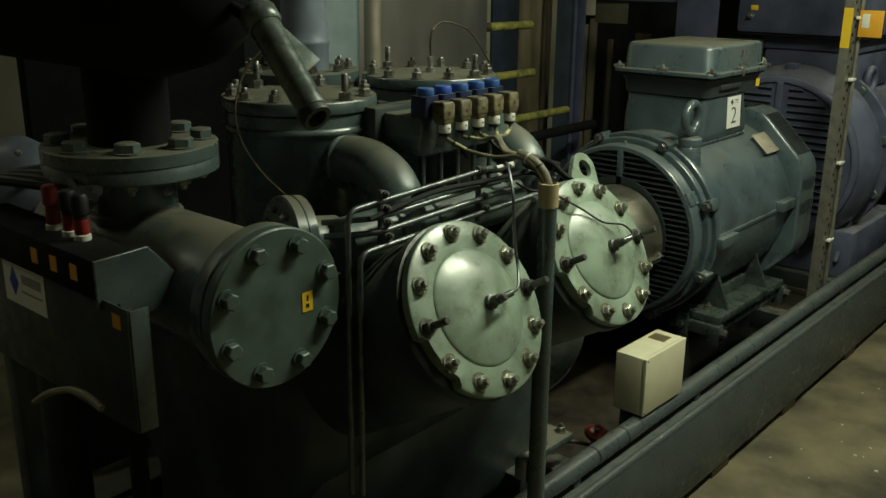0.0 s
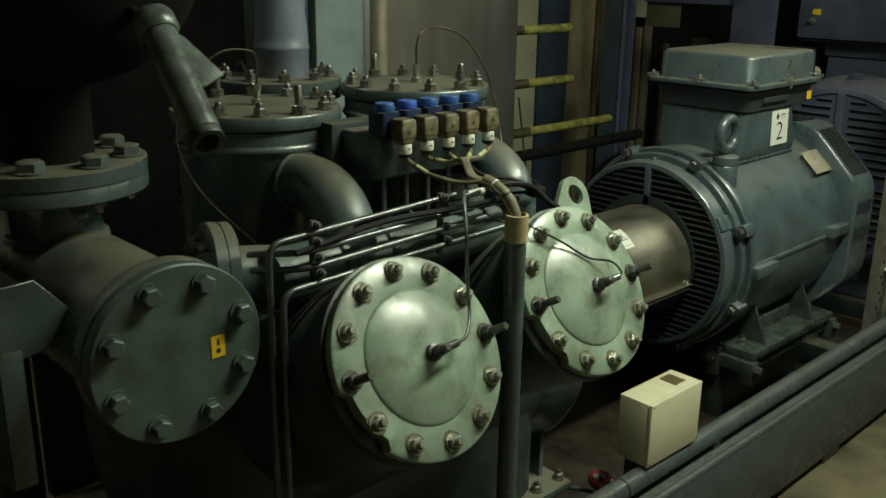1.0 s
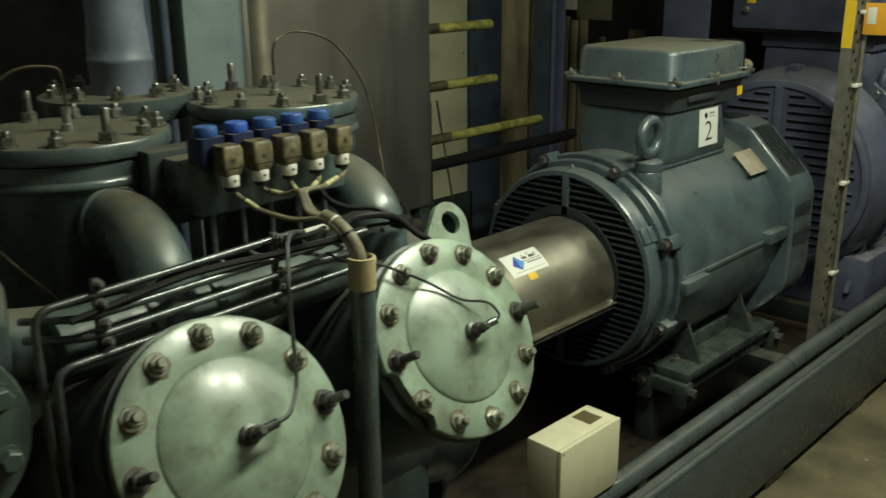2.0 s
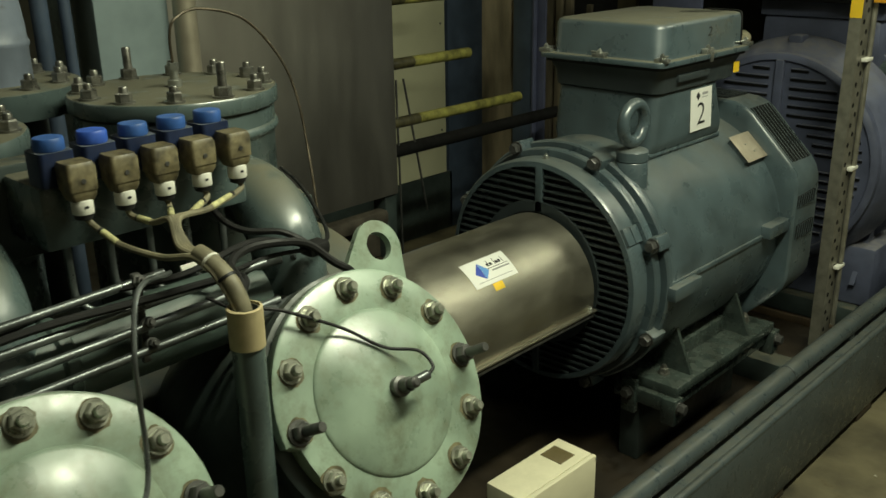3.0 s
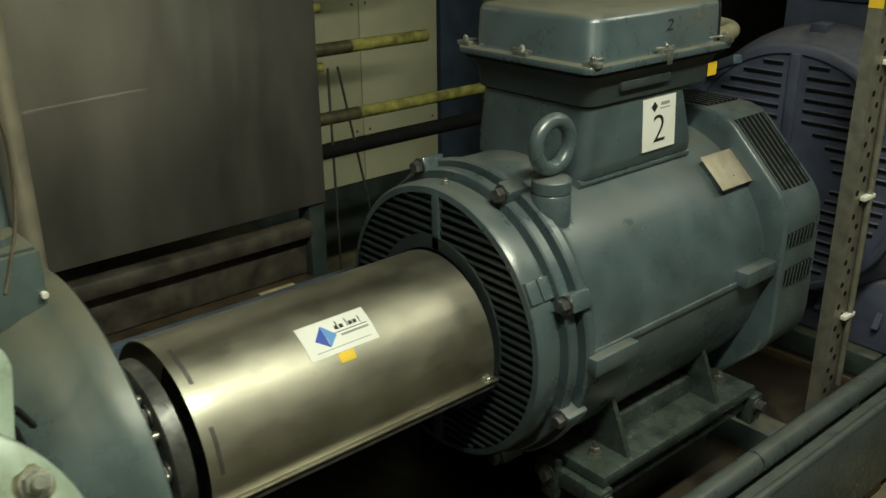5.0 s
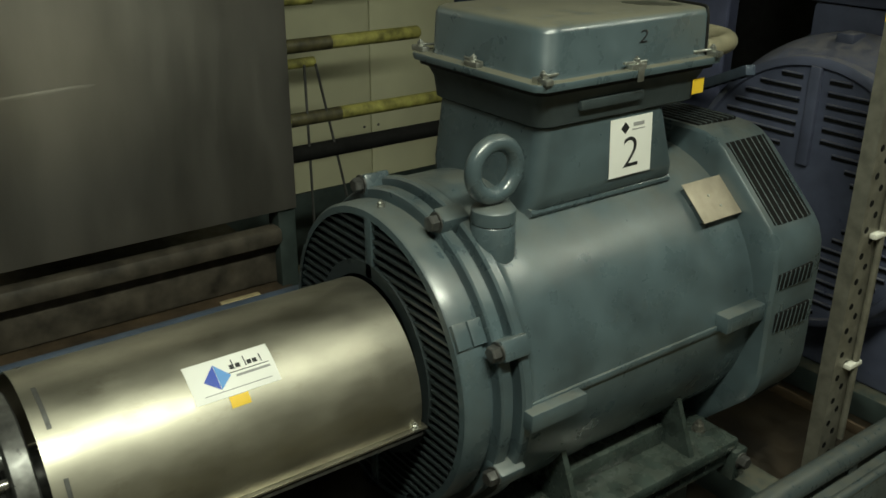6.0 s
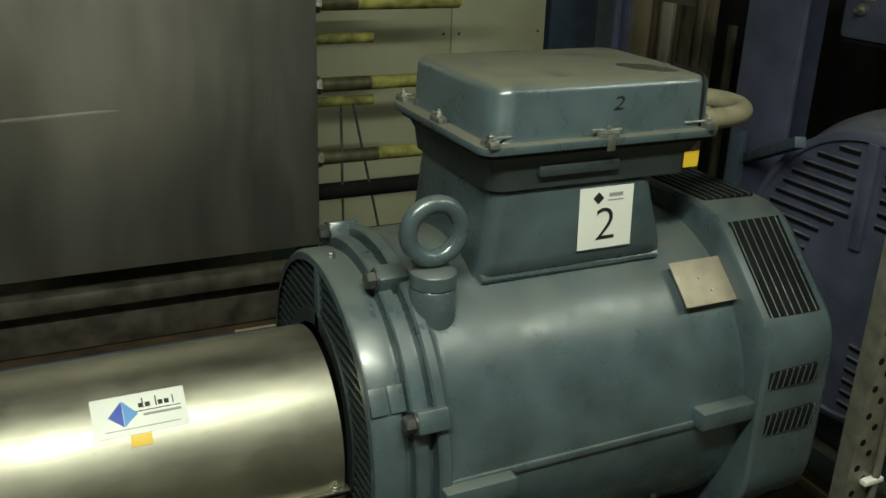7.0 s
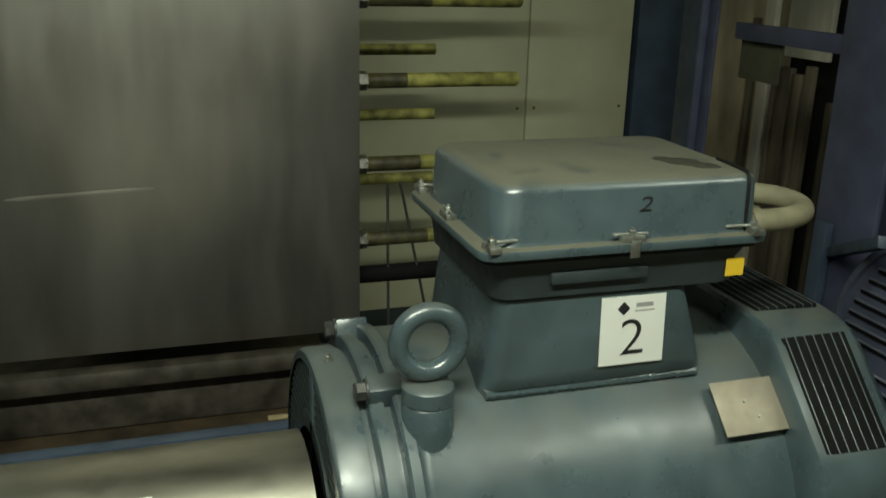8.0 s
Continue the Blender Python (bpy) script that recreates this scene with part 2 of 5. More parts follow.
def add_tube(bm, points, r, segs=10, cap=True):
    """Sweeps a circle along a polyline."""
    pts = [Vector(p) for p in points]
    side, rings = None, []
    for i, p in enumerate(pts):
        d = (pts[min(i + 1, len(pts) - 1)] - pts[max(i - 1, 0)]).normalized()
        side = (side - d * side.dot(d)).normalized() if side else d.orthogonal().normalized()
        up = d.cross(side)
        rings.append([bm.verts.new(p + r * (math.cos(a) * side + math.sin(a) * up)) for a in (2 * math.pi * k / segs for k in range(segs))])
    for a, b in zip(rings, rings[1:]):
        for k in range(segs):
            bm.faces.new((a[k], a[(k + 1) % segs], b[(k + 1) % segs], b[k]))
    if cap:
        bm.faces.new(rings[0])
        bm.faces.new(rings[-1])
    return bm


def tube(points, r, radius=0.03, segs=10, steps=6):
    return add_tube(bmesh.new(), rounded(points, radius, steps), r, segs)


def sag(points, n=14):
    """A smooth curve (Catmull-Rom) through the points, for cables."""
    p = [Vector(q) for q in points]
    p = [p[0] * 2 - p[1]] + p + [p[-1] * 2 - p[-2]]
    out = []
    for a, b, c, d in zip(p, p[1:], p[2:], p[3:]):
        for k in range(n):
            t = k / n
            out.append(0.5 * (2 * b + (c - a) * t + (2 * a - 5 * b + 4 * c - d) * t * t + (3 * b - a - 3 * c + d) * t ** 3))
    return out + [p[-2]]


def cable(points, r, segs=8):
    return add_tube(bmesh.new(), sag(points), r, segs)


def add_prism(bm, outline, depth, m, bevel=0.0):
    """Extrudes an outline (x, y) from z 0 to depth in the frame m."""
    low = [bm.verts.new(m @ Vector((x, y, 0))) for x, y in outline]
    high = [bm.verts.new(m @ Vector((x, y, depth))) for x, y in outline]
    n = len(outline)
    faces = [bm.faces.new(low), bm.faces.new(high)] + [bm.faces.new((low[i], low[(i + 1) % n], high[(i + 1) % n], high[i])) for i in range(n)]
    if bevel:
        bmesh.ops.bevel(bm, geom=list({e for f in faces[:2] for e in f.edges}), offset=bevel, segments=1, affect="EDGES")
    return bm


def prism(outline, depth, m, bevel=0.0):
    return add_prism(bmesh.new(), outline, depth, m, bevel)


def round_rect(w, h, r, steps=5):
    out = []
    for cx, cy, a0 in ((w / 2 - r, h / 2 - r, 0), (-w / 2 + r, h / 2 - r, 90), (-w / 2 + r, -h / 2 + r, 180), (w / 2 - r, -h / 2 + r, 270)):
        out += [(cx + r * math.cos(radians(a0 + 90 * k / steps)), cy + r * math.sin(radians(a0 + 90 * k / steps))) for k in range(steps + 1)]
    return out


def loft(sections):
    """Skins closed loops of equal length and caps both ends."""
    bm = bmesh.new()
    rings = [[bm.verts.new(p) for p in s] for s in sections]
    for a, b in zip(rings, rings[1:]):
        for k in range(len(a)):
            bm.faces.new((a[k], a[(k + 1) % len(a)], b[(k + 1) % len(b)], b[k]))
    bm.faces.new(rings[0])
    bm.faces.new(rings[-1])
    return bm


def hexagon(af):
    return [(af / math.sqrt(3) * math.cos(radians(60 * k)), af / math.sqrt(3) * math.sin(radians(60 * k))) for k in range(6)]


def add_hex(bm, af, z0, z1):
    r = af / math.sqrt(3)
    c = af * 0.48
    rings = [[Vector((q * math.cos(radians(60 * k)), q * math.sin(radians(60 * k)), z)) for k in range(6)] for q, z in ((r, z0), (r, z1 - 0.15 * (z1 - z0)), (c, z1))]
    vs = [[bm.verts.new(p) for p in ring] for ring in rings]
    for a, b in zip(vs, vs[1:]):
        for k in range(6):
            bm.faces.new((a[k], a[(k + 1) % 6], b[(k + 1) % 6], b[k]))
    bm.faces.new(vs[0])
    bm.faces.new(vs[-1])
    return bm


def nut_mesh(name, af, mat, stud, washer=True, rs=None, tall=0.62):
    """Washer, hexagon nut and the stud's end, standing on z 0."""
    bm = bmesh.new()
    w = 0.004 if washer else 0.0
    if washer:
        add_lathe(bm, [(af * 0.72, 0), (af * 0.72, w)], Matrix(), 20)
    add_hex(bm, af, w, w + af * tall)
    if stud:
        r = rs or af * 0.31
        add_lathe(bm, [(r, w + af * 0.3), (r, w + af * tall + stud - 0.003), (r * 0.8, w + af * tall + stud)], Matrix(), 14)
    return finish(bm, mat, name, 35)


MID_STEEL = material("oily_steel", (0.26, 0.255, 0.23), 0.35, metal=0.85, vary=0.4, scale=60)
COVER_STEEL = material("pale_greasy_steel", (0.33, 0.335, 0.28), 0.32, metal=0.6, vary=0.35, scale=50, wear=0.4)
NUT = nut_mesh("cover_nut", 0.025, COVER_STEEL, 0.010, tall=0.46)
NUT_BRIGHT = nut_mesh("zinc_nut", 0.025, MID_STEEL, 0.010)
NUT_TALL = nut_mesh("tall_stud_nut", 0.027, MID_STEEL, 0.042)
HEAD = nut_mesh("bolt_head", 0.029, FLAT_COVER, 0.0, tall=0.55)
HEAD_BIG = nut_mesh("flange_bolt_head", 0.044, PAINT, 0.0, tall=0.42)
SMALL_DARK = nut_mesh("small_dark_bolt", 0.013, DARK_STEEL, 0.004)
HEAD_STEEL = nut_mesh("steel_bolt_head", 0.030, DARK_STEEL, 0.0)
SMALL = nut_mesh("small_bolt", 0.013, STEEL, 0.004)
LONG_STUD = nut_mesh("long_stud", 0.026, DARK_STEEL, 0.043)


def blot_mesh(name, r, mat, seed, thick=0.0005):
    """Thin ragged patch for dried oil and for shade round nuts, standing on z 0."""
    rng = random.Random(seed)
    pts = []
    for k in range(22):
        q = r * rng.uniform(0.92, 1.08)
        pts.append((q * math.cos(radians(360 * k / 22)), q * math.sin(radians(360 * k / 22))))
    return finish(prism(pts, thick, Matrix()), mat, name, 35)


BLOTS = [blot_mesh("grime_shade_patch", 0.0212, GRIME_SHADE, s) for s in (1, 2, 3)]


def ring_of(name, mesh, centre, axis, radius, count, start, parent, skip=(), spin=0.0):
    """count pieces on a circle about axis; angles run from the horizontal side towards up."""
    m = frame_of(centre, axis)
    for k in range(count):
        if k in skip:
            continue
        a = radians(start + 360 * k / count)
        piece(name, mesh, m @ pose(radius * math.cos(a), radius * math.sin(a), 0, 0, 0, math.degrees(a) + spin + 37 * k), parent)


def bars(rows, mat, m, parent, name="printed_bar", thick=0.0006):
    """Flat bars (x, y, width, height) as unread print, in the frame m."""
    for x, y, w, h in rows:
        part(name, box((x - w / 2, y - h / 2, 0), (x + w / 2, y + h / 2, thick), m=m), mat, parent)


def digit(text, size, m, mat, parent, wide=1.0, slant=0.0):
    """Raised lettering in the built-in font, in the frame m."""
    font = bpy.data.curves.new("digit", "FONT")
    font.body, font.size, font.extrude, font.align_x, font.align_y = text, size, 0.0004, "CENTER", "CENTER"
    font.offset = -0.011 * size
    tmp = bpy.data.objects.new("digit", font)
    scene.collection.objects.link(tmp)
    mesh = bpy.data.meshes.new_from_object(tmp.evaluated_get(bpy.context.evaluated_depsgraph_get()))
    bpy.data.objects.remove(tmp)
    bpy.data.curves.remove(font)
    mesh.materials.clear()
    mesh.materials.append(mat)
    mesh.transform(Matrix(((wide, slant, 0, 0), (0, 1, 0, 0), (0, 0, 1, 0), (0, 0, 0, 1))))
    return piece("digit", mesh, m, parent, "black printed digit " + text)


# ---- setting: floor, walls, ceiling ----
def slab(name, a, b, mat, label, bevel=0.0):
    return solo(name, box(a, b, bevel), mat, label, "structure", kind="structure")


slab("floor", (-4.2, -3.0, FLOOR - 0.2), (3.6, 9.2, FLOOR), CONCRETE, "dusty stained concrete plant room floor")
slab("ceiling", (-4.2, -3.0, CEILING), (3.6, 9.2, CEILING + 0.2), BEIGE, "plain dark plant room ceiling")
slab("wall_west", (-4.2, -3.0, FLOOR), (-4.0, 9.0, CEILING), BEIGE, "dim beige wall behind the machines")
slab("wall_east", (3.4, -3.0, FLOOR), (3.6, 9.0, CEILING), BEIGE, "plain beige wall along the gangway")
slab("wall_south", (-4.0, -3.0, FLOOR), (3.4, -2.8, CEILING), BEIGE, "plain beige end wall")
slab("wall_north", (-4.0, 9.0, FLOOR), (3.4, 9.2, CEILING), BEIGE, "plain beige end wall behind the motors")

# Every lamp gets a fixture out of view, the two added fills too.
for spot, watts in LAMPS:
    fixture = thing("tube_or_fill_fixture", (spot[0], spot[1], CEILING), "white fluorescent tube fixture hung under the ceiling out of view, two added as fill", "ceiling light", "tube fixtures")
    part("housing", box((spot[0] - 0.09, spot[1] - 0.8, spot[2]), (spot[0] + 0.09, spot[1] + 0.8, spot[2] + 0.06), 0.01), WHITE, fixture)
    part("tube", rod((spot[0], spot[1] - 0.74, spot[2] - 0.03), (spot[0], spot[1] + 0.74, spot[2] - 0.03), 0.014), GLOW, fixture, "glowing fluorescent tube")
    for dy in (-0.6, 0.6):
        part("hanger", rod((spot[0], spot[1] + dy, spot[2] + 0.06), (spot[0], spot[1] + dy, CEILING), 0.006), STEEL, fixture)

# ---- skid: outer beam, handrail pipe, floor plates ----
skid = thing("skid_frame", (-1.25, 3.0, FLOOR), "blue-grey painted steel skid beam with rounded lip", "machine base")
part("beam_web", box((-1.178, -0.6, -0.055), (-1.166, 7.4, 0.235), 0.003), BEAM, skid)
part("beam_lip", rod((-1.178, -0.6, 0.236), (-1.178, 7.4, 0.236), 0.013, 16), BEAM, skid)
part("beam_flange", box((-1.30, -0.6, 0.225), (-1.178, 7.4, 0.237), 0.002), BEAM, skid)
part("bottom_flange", box((-1.30, -0.6, -0.055), (-1.178, 7.4, -0.043), 0.002), BEAM, skid)
part("rear_plate", box((-2.385, 2.25, 0.122), (-2.345, 3.30, 0.572), 0.004), BLUE, skid, "dark blue steel plate behind the coupling")
part("rear_beam", box((-2.45, -0.6, -0.055), (-2.33, 7.4, 0.12), 0.004), PAINT_DARK, skid)
for y in (-0.2, 1.3, 2.15, 2.9, 3.55, 4.3, 5.4, 6.6):
    part("levelling_pad", box((-1.28, y - 0.07, FLOOR), (-1.169, y + 0.07, -0.055), 0.004), WOOD, skid)
for y in (1.2, 2.28, 4.15):
    part("cross_beam", box((-2.33, y - 0.05, -0.05), (-1.30, y + 0.05, 0.10), 0.004), PAINT_DARK, skid)
rail = thing("pipe_rail", (-1.232, 3.0, 0.24), "blue-grey painted pipe lying along the skid beam", "pipe")
cuts = [-0.6, 2.105, 2.27, 3.70, 5.4, 7.4]
for a, b in zip(cuts, cuts[1:]):
    part("pipe_length", rod((-1.236, a + 0.0015, 0.283), (-1.236, b - 0.0015, 0.283), 0.030, 28, 0.003), BEAM, rail)
for y in cuts[1:-1]:
    part("joint", rod((-1.236, y - 0.004, 0.283), (-1.236, y + 0.004, 0.283), 0.0285, 24), BLACK, rail)
for y in (0.5, 2.0, 2.75, 4.2, 6.0):
    part("saddle", box((-1.256, y - 0.02, 0.236), (-1.216, y + 0.02, 0.262), 0.003), BEAM, rail)

# ---- electric motor ----
MX, MZ = -1.811, 0.645
Y = Vector((0, 1, 0))


def slots(bm, y, cx, cz, r, r_in, pitch, thick, bar_half):
    """Horizontal louvre bars that fill a ring between r_in and r at y."""
    k = -int(r / pitch)
    while k * pitch < r:
        z = k * pitch
        if abs(z) < r - 0.004:
            half = math.sqrt(r * r - z * z)
            inner = math.sqrt(r_in * r_in - z * z) if abs(z) < r_in else bar_half
            for s in (-1, 1):
                if half > inner + 0.004:
                    add_box(bm, (cx + min(s * inner, s * half), y, cz + z - thick / 2), (cx + max(s * inner, s * half), y + 0.016, cz + z + thick / 2), m=None)
        k += 1


motor = thing("electric_motor", (MX, 3.66, 0.22), "large grey-green electric motor with terminal box on top", "motor")
m = frame_of((MX, 3.15, MZ), Y)
part("end_shield", lathe([(0.325, 0.0), (0.340, 0.002), (0.346, 0.010), (0.346, 0.062), (0.338, 0.064), (0.338, 0.074), (0.362, 0.076), (0.366, 0.080), (0.366, 0.102), (0.352, 0.104), (0.352, 0.118), (0.30, 0.118), (0.30, 0.03), (0.325, 0.03)], m, 96, False), MOTOR, motor)
grille = bmesh.new()
slots(grille, 3.154, MX, MZ, 0.326, 0.215, 0.0215, 0.0065, 0.012)
part("grille", grille, MOTOR_DARK, motor, "dark louvred air intake grille")
part("grille_post", box((MX - 0.013, 3.150, MZ + 0.19), (MX + 0.013, 3.172, MZ + 0.33), 0.002), MOTOR, motor)
part("grille_post", box((MX - 0.013, 3.150, MZ - 0.33), (MX + 0.013, 3.172, MZ - 0.19), 0.002), MOTOR, motor)
part("grille_back", lathe([(0.32, 0.045), (0.0, 0.045)], m, 64, False), BLACK, motor)
part("hub_ring", lathe([(0.19, 0.0), (0.222, 0.0), (0.222, 0.03), (0.19, 0.03)], m, 64, False), MOTOR_DARK, motor)
part("body", lathe([(0.34, 0.114), (0.378, 0.116), (0.383, 0.121), (0.383, 0.138), (0.376, 0.146), (0.374, 0.16), (0.374, 0.86), (0.30, 0.86)], m, 112), MOTOR, motor)
for k in range(8):
    a = radians(22.5 + 45 * k)
    d = Vector((math.cos(a), 0, math.sin(a)))
    q = Matrix.Translation((MX, 3.15, MZ)) @ pose(0, 0, 0, 0, -math.degrees(a), 0)
    part("lug", box((0.340, 0.074, -0.022), (0.396, 0.140, 0.022), 0.006, q), MOTOR, motor)
    piece("bolt", HEAD_STEEL, frame_of(Vector((MX, 3.226, MZ)) + d * 0.376, -Y, 20 * k), motor, "dark hexagon bolt")
q = Matrix.Translation((MX, 3.15, MZ)) @ pose(0, 0, 0, 0, -30, 0)
part("rim_block", box((0.330, 0.004, -0.026), (0.3515, 0.037, 0.026), 0.002, q), MOTOR, motor)
part("rim_block", box((0.330, 0.041, -0.026), (0.3515, 0.073, 0.026), 0.002, q), MOTOR, motor)
piece("grease_plug", SMALL, frame_of((MX, 3.185, MZ + 0.345), (0, 0, 1)), motor)
# side rails with their two pads
for s in (1, -1):
    part("side_rib", box((MX + s * 0.3735 - 0.006, 3.28, MZ + 0.003), (MX + s * 0.3735 + 0.006, 3.98, MZ + 0.019), 0.003), MOTOR, motor)
    for y, dz in ((3.268, -0.016), (3.860, 0.020)):
        part("side_pad", box((MX + s * 0.385 - 0.03, y, MZ - 0.012 + dz), (MX + s * 0.385 + 0.022, y + 0.15, MZ + 0.03 + dz), 0.004), MOTOR, motor)
# lifting eye
base = Vector((-1.603, 3.318, 0.93))
part("eye_boss", lathe([(0.052, -0.07), (0.047, 0.0), (0.0455, 0.060), (0.043, 0.063)], frame_of(base, (0, 0, 1)), 32), MOTOR, motor)
eye = bmesh.new()
add_lathe(eye, [(0.043, 0.064), (0.0455, 0.066), (0.0455, 0.092), (0.041, 0.097), (0.018, 0.102)], frame_of(base, (0, 0, 1)), 32)
loop = [base + Vector((0, 0.054 * math.cos(2 * math.pi * k / 40), 0.172 + 0.054 * math.sin(2 * math.pi * k / 40))) for k in range(41)]
add_tube(eye, loop, 0.0175, 14, False)
part("lifting_eye", eye, MOTOR, motor, "grey painted lifting eye bolt")


# terminal box: pedestal, collar, lid with clamps
def rect_at(cx, cy, z, w, h, r):
    return [Vector((cx + x, cy + y, z)) for x, y in round_rect(w, h, r)]


BX, BY = -1.79, 3.665
def pedestal_ring(z, w, y0, y1):
    return rect_at(BX, (y0 + y1) / 2, z, w, y1 - y0, 0.03)


part("pedestal", loft([pedestal_ring(0.90, 0.29, 3.41, 3.89), pedestal_ring(0.972, 0.318, 3.42, 3.88), pedestal_ring(0.990, 0.355, 3.424, 3.87), pedestal_ring(1.02, 0.372, 3.428, 3.86), pedestal_ring(1.09, 0.366, 3.436, 3.838), pedestal_ring(1.158, 0.360, 3.443, 3.818)]), MOTOR, motor)
weld = [Vector((BX + 0.166 - 0.0015 * (k % 2), 3.43 + 0.43 * k / 60, 0.979 + 0.0015 * math.sin(k * 2.3))) for k in range(61)]
part("weld_bead", add_tube(bmesh.new(), weld, 0.0105, 8), MOTOR, motor)
# Collar is coloured darker to carry the shade of the lid's overhang.
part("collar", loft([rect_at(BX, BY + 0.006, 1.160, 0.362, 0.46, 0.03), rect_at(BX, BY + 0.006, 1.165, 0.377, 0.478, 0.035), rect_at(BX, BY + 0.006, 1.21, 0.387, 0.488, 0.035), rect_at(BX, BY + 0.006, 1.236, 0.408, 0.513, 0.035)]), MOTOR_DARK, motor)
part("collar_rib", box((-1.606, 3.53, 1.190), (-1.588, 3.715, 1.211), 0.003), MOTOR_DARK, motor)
part("gasket", loft([rect_at(BX, BY + 0.006, 1.237, 0.426, 0.533, 0.03), rect_at(BX, BY + 0.006, 1.247, 0.426, 0.533, 0.03)]), BLACK, motor)
LY0 = BY + 0.006
lid = part("lid", loft([rect_at(BX, LY0, 1.247, 0.446, 0.553, 0.03), rect_at(BX, LY0, 1.258, 0.451, 0.558, 0.032), rect_at(BX, LY0, 1.262, 0.447, 0.554, 0.03), rect_at(BX, BY + 0.019, 1.263, 0.404, 0.523, 0.045), rect_at(BX, BY + 0.019, 1.270, 0.398, 0.517, 0.045), rect_at(BX, BY + 0.019, 1.350, 0.392, 0.511, 0.045), rect_at(BX, BY + 0.019, 1.361, 0.382, 0.501, 0.042), rect_at(BX, BY + 0.019, 1.366, 0.362, 0.481, 0.035)]), LID, motor, "grey-green lid with dust on its top")
for x, y in ((-0.205, -0.25), (0, -0.258), (0.208, -0.25), (-0.208, 0), (0.211, 0.006), (-0.211, 0.25), (0, 0.274), (0.211, 0.25)):
    horizontal = abs(y) > 0.2
    dx, dy = (0.022, 0.010) if horizontal else (0.010, 0.022)
    part("clamp", box((BX + x - dx, BY + y - dy, 1.262), (BX + x + dx, BY + y + dy, 1.274), 0.002), STEEL, lid)
    piece("lid_screw", SMALL, frame_of((BX + x, BY + y, 1.272), (0, 0, 1), 15), lid)
    if abs(x) > 0.2 and abs(y) < 0.1:
        e = math.copysign(0.2265, x)
        part("clamp_strap", box((BX + e - 0.0012, BY + y - 0.009, 1.238), (BX + e + 0.0012, BY + y + 0.009, 1.268), 0.0005), STEEL, lid)
        part("clamp_lever", rod((BX + x, BY + y - 0.038, 1.277), (BX + x, BY + y + 0.030, 1.275), 0.003, 10), STEEL, lid)
    elif abs(x) < 0.1:
        part("clamp_lever", rod((BX + x - 0.03, BY + y, 1.277), (BX + x + 0.03, BY + y, 1.275), 0.003, 10), STEEL, lid)
    else:
        part("clamp_lever", rod((BX + x, BY + y, 1.277), (BX + x - math.copysign(0.012, x), BY + y - math.copysign(0.05, y), 1.274), 0.003, 10), STEEL, lid)
FACE = Matrix(((0, 0, 1, 0), (1, 0, 0, 0), (0, 1, 0, 0), (0, 0, 0, 1)))  # local x along +y, y up, z out along +x
digit("2", 0.038, Matrix.Translation((-1.5918, 3.702, 1.323)) @ pose(0, 0, 0, 0, -2.5, 0) @ FACE, INK, lid, 1.5, 0.25)
part("lid_strap", cable([(-1.5900, 3.905, 1.264), (-1.5930, 3.905, 1.335), (-1.5965, 3.906, 1.356), (-1.606, 3.908, 1.3675), (-1.65, 3.914, 1.3687), (-1.72, 3.92, 1.3687)], 0.0032), BLACK, lid, "thin black cord over the lid")
for dx, dy, r, seed in ((0.0, 0.0, 0.034, 4), (0.035, 0.022, 0.026, 5), (-0.03, -0.024, 0.020, 6), (0.05, 0.034, 0.014, 7)):
    piece("oil_stain", blot_mesh("oil_stain", r, STAIN, seed), Matrix.Translation((-1.715 + dx, 3.842 + dy, 1.3659 + 0.0001 * seed)), lid, "dark oil stain")
# sticker with the machine's number
tilt = Matrix.Translation((-1.6050, 3.704, 1.085)) @ pose(0, 0, 0, 0, -3, 0) @ FACE
sticker = part("number_sticker", box((-0.065, -0.065, 0), (0.065, 0.065, 0.001), m=tilt), LABEL, motor, "white sticker with a black number two")
digit("2", 0.099, tilt @ Matrix.Translation((0.0, -0.017, 0.0014)), INK, sticker, 1.12)
part("emblem", prism([(-0.013, 0), (0, -0.013), (0.013, 0), (0, 0.013)], 0.0005, tilt @ Matrix.Translation((-0.02, 0.042, 0.001))), INK, sticker)
bars([(0.022, 0.047, 0.034, 0.008), (0.022, 0.036, 0.04, 0.0025)], GREY_INK, tilt @ Matrix.Translation((0, 0, 0.001)), sticker)
part("yellow_sticker", box((-0.019, -0.017, 0), (0.019, 0.017, 0.0008), m=Matrix.Translation((-1.5955, 3.898, 1.194)) @ FACE), YELLOW, motor, "small yellow sticker")
# name plate on the shoulder of the body
a = radians(47)
side = Vector((math.cos(a), 0, math.sin(a)))
pm = Matrix.Translation(Vector((MX + 0.268, 3.932, MZ + 0.288))) @ Matrix(((0, -side.z, side.x, 0), (1, 0, 0, 0), (0, side.x, side.z, 0), (0, 0, 0, 1)))
plate_block = part("plate_block", box((-0.060, -0.045, -0.07), (0.060, 0.045, -0.003), 0.002, pm), MOTOR, motor)
plate = part("name_plate", box((-0.068, -0.053, -0.003), (0.068, 0.053, -0.0005), 0.001, pm), PLATE, motor, "blank tan name plate with two rivets")
for x in (-0.008, 0.012):
    part("rivet", lathe([(0.0035, 0), (0.003, 0.0025), (0, 0.003)], pm @ Matrix.Translation((x, 0.01 if x < 0 else -0.022, -0.0005)), 10), STEEL, plate)
